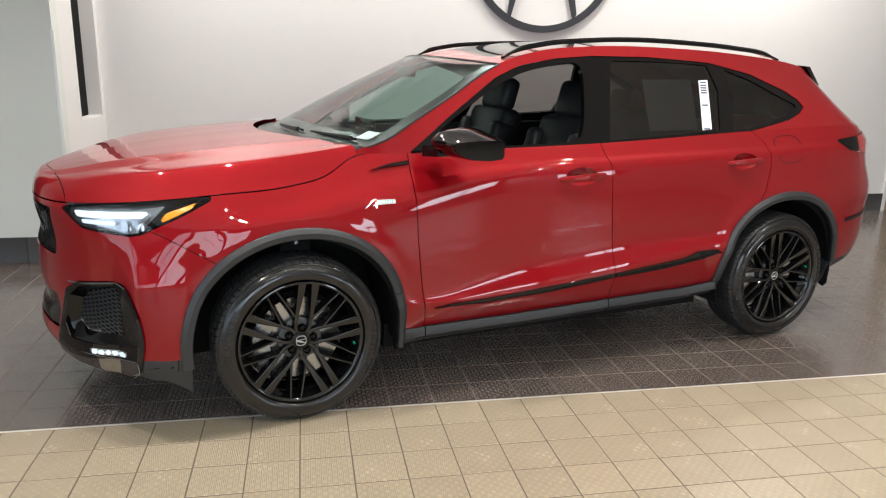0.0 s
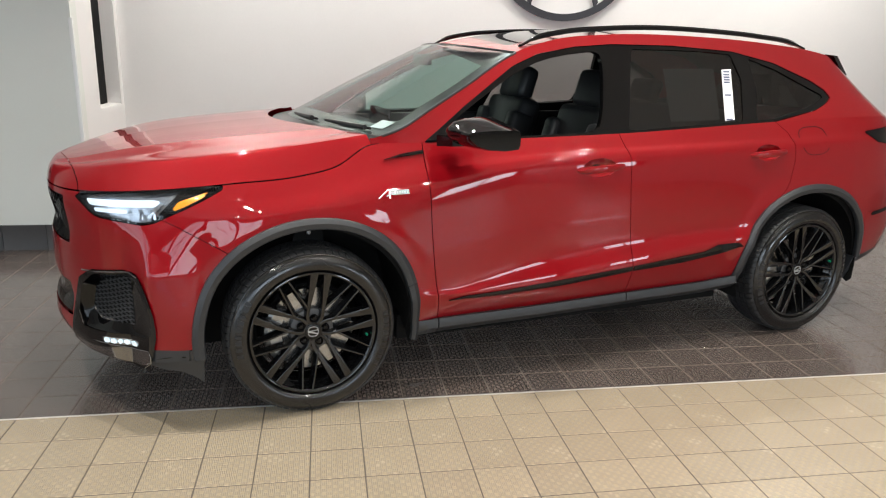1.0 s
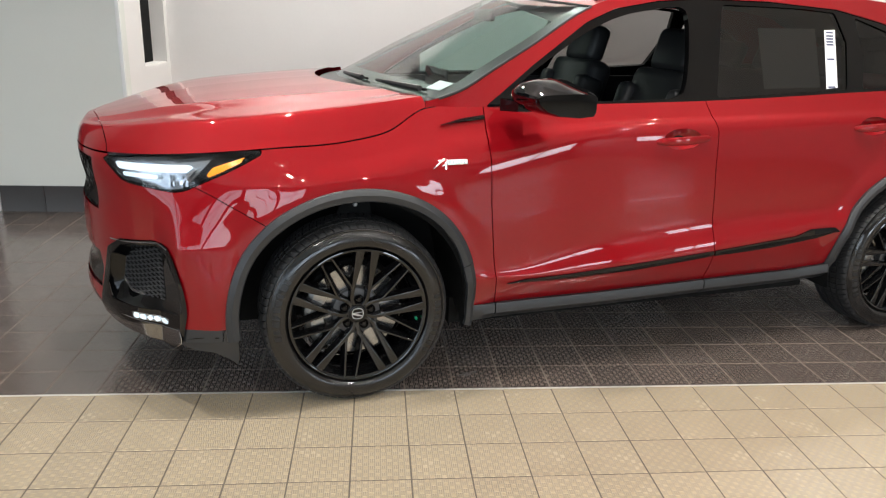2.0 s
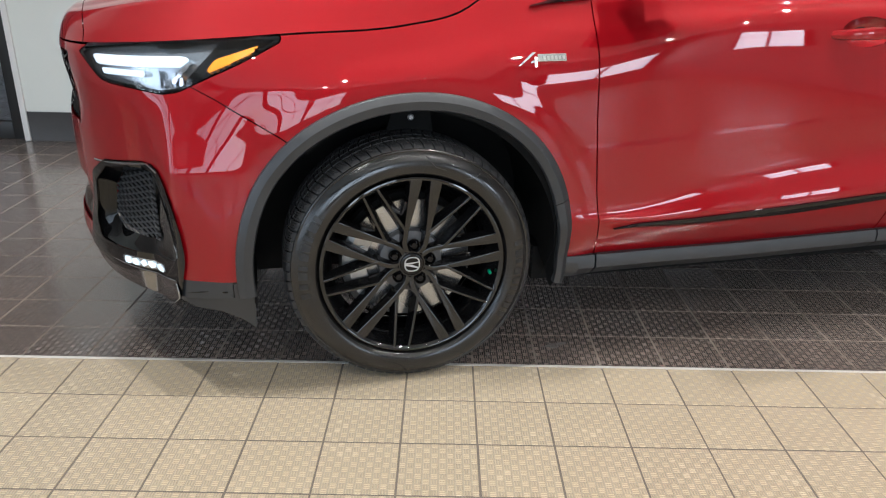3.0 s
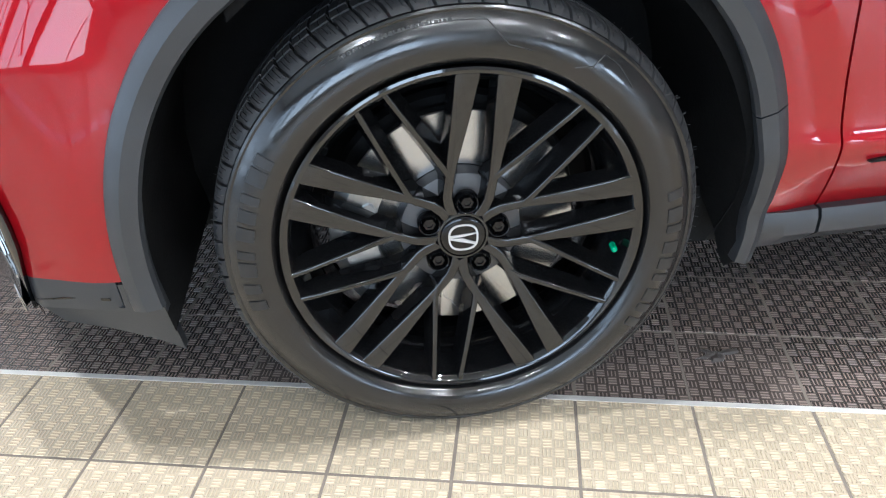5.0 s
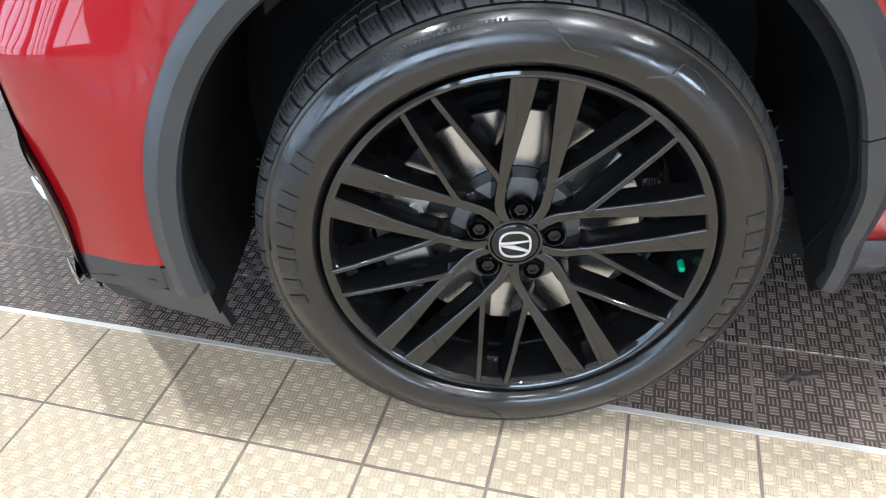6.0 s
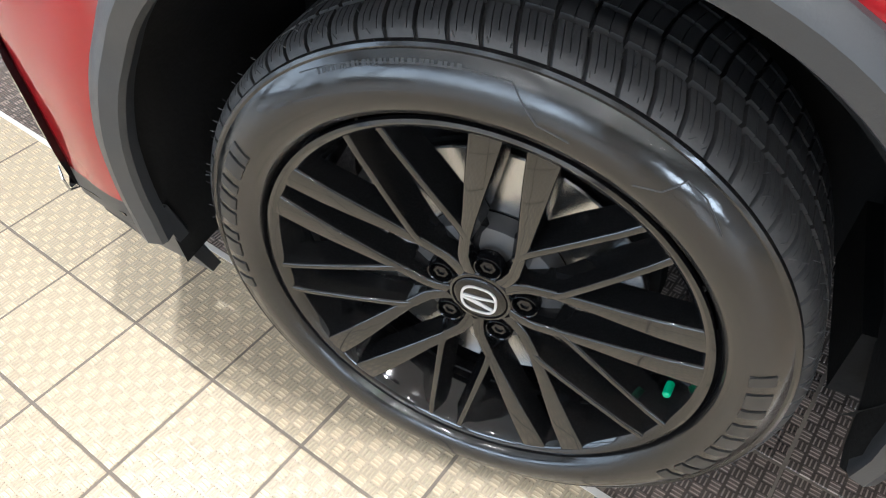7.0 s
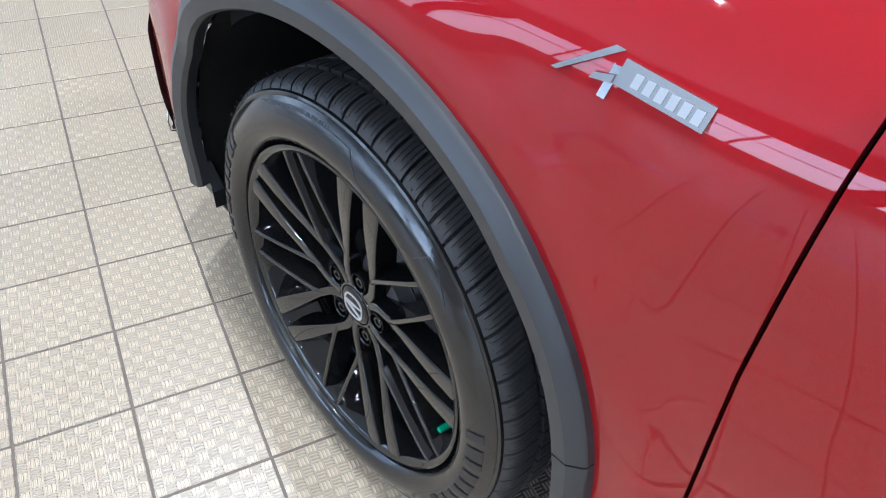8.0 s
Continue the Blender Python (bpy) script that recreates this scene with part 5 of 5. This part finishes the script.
# ---- wheels ----
def tyre_mesh():
    prof = [(-.006, .2785), (-.010, .2835), (-.021, .2848), (-.0295, .2905), (-.0345, .299), (-.0365, .310), (-.0358, .321), (-.0320, .333), (-.0262, .344), (-.0200, .3520), (-.0208, .3550), (-.0190, .3585), (-.015, .3600)]
    tread = [(-.010, .3665), (-.003, .3712), (.006, .3745), (.020, .3762), (.032, .3770), (.0322, .369), (.0405, .369), (.0407, .3775), (.055, .3780), (.072, .3783), (.0722, .370), (.0800, .370), (.0802, .3785),
             (.100, .3785), (.118, .3785), (.1182, .370), (.126, .370), (.1262, .3780), (.150, .3775), (.1605, .3770), (.1607, .369), (.168, .369), (.1682, .376), (.185, .374), (.200, .369), (.210, .362)]
    back = [(.222, .345), (.226, .32), (.220, .295), (.205, .275)]
    rows = prof + tread + back
    pitches = 74
    fr = [0.0, 0.022, 0.05, 0.21, 0.225, 0.24, 0.42, 0.451, 0.549, 0.58, 0.745, 0.76, 0.775, 0.95, 0.978]
    verts, faces, k = [], [], len(rows)
    for p in range(pitches):
        for q in fr:
            for i, (y, r) in enumerate(rows):
                on_tread = len(prof) <= i < len(prof) + len(tread)
                skew = 0.0
                if on_tread:
                    skew = 0.55 * math.sin((y + 0.02) / 0.06) * (2 * math.pi / pitches)
                    deep = r > 0.3701 or y < 0 or y > 0.18
                    if 0.45 < q < 0.55 and deep:
                        r -= 0.0085 if -0.012 < y < 0.205 else 0.0025
                    elif q == 0.0 and deep and 0.0 < y < 0.19:
                        r -= 0.0030
                    elif q in (0.225, 0.76) and -0.006 < y < 0.0323 and r > 0.3701:
                        r -= 0.0045
                a = 2 * math.pi * (p + q) / pitches + skew
                x, z = r * math.cos(a), r * math.sin(a)
                verts.append((x, y, max(z, 0.0006 - AXLE)))
    n = pitches * len(fr)
    for i in range(n):
        j = (i + 1) % n
        for q in range(k - 1):
            faces.append((i * k + q, i * k + q + 1, j * k + q + 1, j * k + q))
    return verts, faces


def spoke(phase, rows, chamfer=0.0025, side=0.004):
    """A spoke from rows (r, offset, width, face depth y, thickness)."""
    c, s = math.cos(phase), math.sin(phase)
    rings = []
    for r, off, w, y, th in rows:
        ring = []
        k = min(chamfer, w * 0.24)
        half = ((-w / 2 - side, th), (-w / 2, 1.5 * k), (-w / 2 + 0.25 * k, 0.6 * k), (-w / 2 + 0.8 * k, 0.15 * k), (-w / 2 + 1.6 * k, 0))
        for o, d in half + tuple((-p, q) for p, q in half[::-1]):
            x, z = r * c - (off + o) * s, r * s + (off + o) * c
            ring.append((x, y + d, z))
        rings.append(ring)
    return loft(rings)


PHASE = radians(82)
barrel = [(.215, .262), (.200, .268), (.185, .258), (.12, .232), (.05, .237), (.024, .249), (.008, .2575), (-.008, .2620), (-.016, .2652), (-.0205, .2695), (-.0225, .2745), (-.0215, .2785), (-.016, .2795), (-.010, .2765)]
wheel = link_mesh("wheel", *lathe(barrel, 120), RIM_BLACK, suv, "gloss black alloy wheel with split spokes", angle=30)
tyre = link_mesh("tyre", *tyre_mesh(), RUBBER, wheel, "black rubber tyre with cut tread", angle=30)
tyre.data.materials.append(TREAD)
for face in tyre.data.polygons:
    c = face.center
    if math.hypot(c.x, c.z) > 0.3515 and c.y > -0.0145:
        face.material_index = 1
hub = [(.060, .044), (.030, .0435), (.0105, .0420), (.0084, .0400), (.0080, .0366), (.0105, .0360), (.0110, .0352)]
link_mesh("hub", *lathe(hub, 60), RIM_BLACK, wheel, angle=30)
link_mesh("hub_cap", *lathe([(.012, .0350), (.0078, .0346), (.0064, .0332), (.0056, .027), (.0050, .0)], 48), GLOSS, wheel)
for k in range(5):
    a = PHASE + 2 * math.pi * k / 5
    for s in (-1, 1):
        link_mesh("spoke", *spoke(a, [(.036, s * .0195, .0190, .0088, .026), (.050, s * .0275, .0180, .0074, .028), (.066, s * .0322, .0160, .0058, .030), (.10, s * .0334, .0150, .0025, .034), (.14, s * .0324, .0188, -.0035, .036), (.18, s * .0314, .0245, -.0100, .036), (.22, s * .0303, .0300, -.0155, .034), (.262, s * .0296, .0352, -.0195, .030), (.2712, s * .0296, .0365, -.0195, .016)], 0.0024, 0.005), RIM_BLACK, wheel, angle=50)
        b = a + math.pi / 5
        link_mesh("spoke", *spoke(b, [(.088, s * .0290, .0110, .0042, .034), (.100, s * .0325, .0115, .0022, .034), (.114, s * .0332, .0105, -.0005, .036), (.15, s * .0308, .0095, -.006, .038), (.19, s * .0280, .0090, -.0115, .038), (.24, s * .0245, .0090, -.0178, .034), (.268, s * .0225, .0095, -.0195, .022)], 0.0022, 0.010), RIM_BLACK, wheel, angle=50)
    # lug nut in its well, in line with the broad pair
    c, s = 0.0575 * math.cos(a), 0.0575 * math.sin(a)
    v, f = lathe([(.022, .0185), (.008, .0178), (.0065, .0168), (.0075, .0155), (.020, .0148), (.026, .012)], 28)
    link_mesh("lug_well", [(x + c, y, z + s) for x, y, z in v], f, GLOSS, wheel)
    v, f = lathe([(.030, .0108), (.012, .0108), (.0095, .0098), (.0095, .0060), (.0115, .0054), (.0115, 0)], 6)
    link_mesh("lug_nut", [(x + c, y, z + s) for x, y, z in v], f, shader("black_nut", (0.03, 0.03, 0.032), 0.22, 0.9) if k == 0 else bpy.data.materials["black_nut"], wheel)
# plain mark on the cap: an oval ring and two slanted bars
mark = []
for i in range(48):
    a = 2 * math.pi * i / 48
    e = 0.75
    ca, sa = math.copysign(abs(math.cos(a)) ** e, math.cos(a)), math.copysign(abs(math.sin(a)) ** e, math.sin(a))
    mark.append([(r * ca, y, r * 0.98 * sa) for r, y in ((.0208, .0056), (.0208, .0038), (.0236, .0038), (.0236, .0056))])
pieces = [loft(mark + mark[:1], cap=False)]
for tri in ([(-.0215, .0004), (-.0212, .0040), (.0215, .0072), (.0215, .0054), (-.002, .0012)], [(-.0215, -.0004), (-.002, -.0012), (.0205, -.0110), (.0190, -.0140), (-.0200, -.0030)]):
    pieces.append(loft([[(x, .0036, z) for x, z in tri], [(x, .0056, z) for x, z in tri]]))
link_mesh("cap_mark", *join(*pieces), CAP_MARK, wheel, "silver oval mark on the cap")
# valve with its green cap
va = radians(-9.5)
vx, vz = 0.2445 * math.cos(va), 0.2445 * math.sin(va)
link_mesh("valve_stem", *tube([(vx + .012, .02, vz - .002), (vx, .000, vz)], 0.003, 8), STEEL, wheel)
link_mesh("valve_cap", *tube([(vx + .001, .004, vz), (vx, -.004, vz), (vx - .001, -.014, vz), (vx - .001, -.016, vz)], [.0048, .0052, .0048, .003], 10), GREEN, wheel, "green plastic valve cap")
# brake
link_mesh("brake_disc", *lathe([(.085, .10), (.070, .10), (.060, .10), (.058, .188), (.060, .190), (.080, .190), (.084, .188), (.084, .10)], 80), STEEL, wheel, "bright steel brake disc", angle=30)
link_mesh("brake_hat", *lathe([(.058, .10), (.034, .096), (.030, .08), (.030, .0)], 60), shader("dark_hub_iron", (0.09, 0.09, 0.092), 0.45, 0.7, grain=0.1, size=90), wheel, angle=30)
link_mesh("brake_shield", *lathe([(.12, .205), (.10, .20), (.10, .05)], 40), LINER, wheel)
cal = []
for q in range(9):
    a = radians(150 + q * 8.5)
    c, s = math.cos(a), math.sin(a)
    cal.append([(r * c, y, r * s) for r, y in ((.135, .040), (.186, .034), (.206, .045), (.210, .10), (.18, .11), (.135, .11))])
link_mesh("brake_caliper", *loft(cal), ALLOY, wheel, "dull alloy brake caliper", angle=30)
for a in (162, 186, 205):
    c, s = math.cos(radians(a)), math.sin(radians(a))
    link_mesh("caliper_bolt", *tube([(.15 * c, .045, .15 * s), (.15 * c, .030, .15 * s)], .012, 8), ALLOY, wheel)
# raised marks on the sidewall: plain blocks along two arcs
def sidewall_marks(a0, a1, n, r0, r1, lift=0.0014):
    out = []
    step = (a1 - a0) / n
    for i in range(n):
        b0, b1 = radians(a0 + step * i), radians(a0 + step * (i + 0.80))
        rings = []
        wide = 0.75 + 0.25 * math.sin(i * 2.4 + a0)
        b1 = b0 + (b1 - b0) * wide
        for r in np.linspace(r0, r1, 6):
            y = float(np.interp(r, [.290, .299, .310, .321, .333, .344, .352], [-.0305, -.0345, -.0365, -.0358, -.0320, -.0262, -.020]))
            rings.append([(r * math.cos(b), y + d, r * math.sin(b)) for b, d in ((b0, -lift), (b1, -lift), (b1, 0.001), (b0, 0.001))])
        out.append(loft(rings))
    return out


MARK = shader("raised_rubber", (0.011, 0.011, 0.0115), 0.42, grain=0.2, size=150, spec=0.5)
for a in (168, -12):
    for v, f in sidewall_marks(a + 24, a - 24, 9, .313, .339, 0.0018):
        link_mesh("sidewall_mark", v, f, MARK, wheel)
link_mesh("small_sidewall_print", *join(*sidewall_marks(118, 92, 26, .341, .3455, 0.0005)), MARK, wheel)["kind"] = "stuff"
def sidewall_line(knots):
    """A thin raised line over the sidewall through knots (degrees, radius)."""
    pts = []
    for (a0, r0), (a1, r1) in zip(knots, knots[1:]):
        for k in range(6):
            a, r = radians(a0 + (a1 - a0) * k / 6), r0 + (r1 - r0) * k / 6
            y = float(np.interp(r, [.290, .299, .310, .321, .333, .344, .352], [-.0305, -.0345, -.0365, -.0358, -.0320, -.0262, -.020]))
            pts.append((r * math.cos(a), y, r * math.sin(a)))
    return tube(pts, 0.0009, 5)


for knots in ([(122, .3475), (104, .342), (84.5, .342), (82, .328), (79, .314), (72, .311)], [(61, .309), (57, .322), (55.5, .342), (51.5, .342), (44, .330)]):
    link_mesh("sidewall_line", *sidewall_line(knots), MARK, wheel)
# moulding hairs left on the tyre's shoulder
hairs = []
for k in range(150):
    a, y = 2 * math.pi * (k + random.uniform(-0.3, 0.3)) / 150, random.choice((-0.012, -0.004, 0.012))
    r, lean = float(np.interp(y, [-.015, -.010, -.003, .006, .020], [.3600, .3665, .3712, .3745, .3762])) - 0.002, random.uniform(-0.008, 0.008)
    hairs.append(tube([(r * math.cos(a), y, r * math.sin(a)), ((r + 0.008) * math.cos(a + lean), y - 0.002, (r + 0.008) * math.sin(a + lean))], [0.0006, 0.0004], 4))
    if math.sin(a) < -0.93:
        hairs.pop()
link_mesh("rubber_hair", *join(*hairs), TREAD, wheel, "short rubber hairs on the tyre's shoulder")["kind"] = "stuff"
for i, (u, v, turn) in enumerate(((FRONT, 0.0, 0), (BACK, 0.0, 0), (FRONT, 2 * MID, 180), (BACK, 2 * MID, 180))):
    if i == 0:
        wheel.matrix_basis = pose(u, v, AXLE)
    else:
        made = copy_thing(wheel, pose(u, v, AXLE, 0, -18 if i == 1 else 0, turn))
        made.parent = suv
# a dark scrap of torn rubber lying on a brown tile
edge = [random.uniform(0.55, 1.15) for q in range(26)]
rings = []
for share, high in ((1.0, 0.0), (0.97, 0.0025), (0.7, 0.0045), (0.4, 0.004), (0.12, 0.006)):
    rings.append([(0.022 + 0.044 * share * edge[q] * math.cos(q * math.pi / 13), 0.003 + 0.017 * share * edge[q] * math.sin(q * math.pi / 13) + 0.006 * math.sin(q * 0.9) * share,
                   high * random.uniform(0.5, 1.5)) for q in range(26)])
scrap = link_mesh("floor_scrap", *loft(rings), SCRAP, None)
scrap.matrix_world = pose(0.262, 0.132, 0.0005, 0, 0, 14)
tagged(scrap, "small dark scrap lying on a brown floor tile", "scrap")
# ---- floor tiles ----
def tile_mesh():
    h, e = (TILE - JOINT) / 2, 0.0016
    v = [(-h, -h, -.004), (h, -h, -.004), (h, h, -.004), (-h, h, -.004), (-h, -h, -e), (h, -h, -e), (h, h, -e), (-h, h, -e),
         (-h + e, -h + e, 0), (h - e, -h + e, 0), (h - e, h - e, 0), (-h + e, h - e, 0)]
    f = []
    for k in (0, 4):
        f += [(k + i, k + (i + 1) % 4, k + 4 + (i + 1) % 4, k + 4 + i) for i in range(4)]
    f.append((8, 9, 10, 11))
    return v, f


tagged(block("floor_strip", X0, -0.006, -0.004, X1, 0.006, 0.0008, STRIP), "thin aluminium strip between the two tile fields", "floor strip", kind="structure")
floor = bpy.data.objects["floor"]
shared = {}
for name, material in (("beige", BEIGE_TILE), ("brown", BROWN_TILE)):
    v, f = tile_mesh()
    me = bpy.data.meshes.new("tile_" + name)
    me.from_pydata(v, [], f)
    me.materials.append(material)
    shared[name] = me
rest = {"beige": ([], []), "brown": ([], [])}
for j in range(-43, 31):
    for i in range(-30, 42):
        x, y = (i + 0.5) * TILE, (j + 0.5) * TILE
        if x < X0 or x > X1 or y < Y0 or y > Y1:
            continue
        kind = "brown" if j >= 0 or j == -11 else "beige"
        if -8 <= i <= 7 and -9 <= j <= 8:
            ob = new("tile", shared[kind])
            ob.parent = floor
            ob.location = (x + random.uniform(-.0005, .0005), y + random.uniform(-.0005, .0005), random.uniform(-.0004, .0002))
        else:
            v, f = tile_mesh()
            rest[kind][1].extend([tuple(q + len(rest[kind][0]) for q in face) for face in f])
            dz = random.uniform(-.0004, .0002)
            rest[kind][0].extend([(a + x, b + y, c + dz) for a, b, c in v])
for kind, material in (("beige", BEIGE_TILE), ("brown", BROWN_TILE)):
    v, f = rest[kind]
    ob = link_mesh("further_tiles", v, f, material, floor, smooth=False)
    ob["kind"] = "stuff"
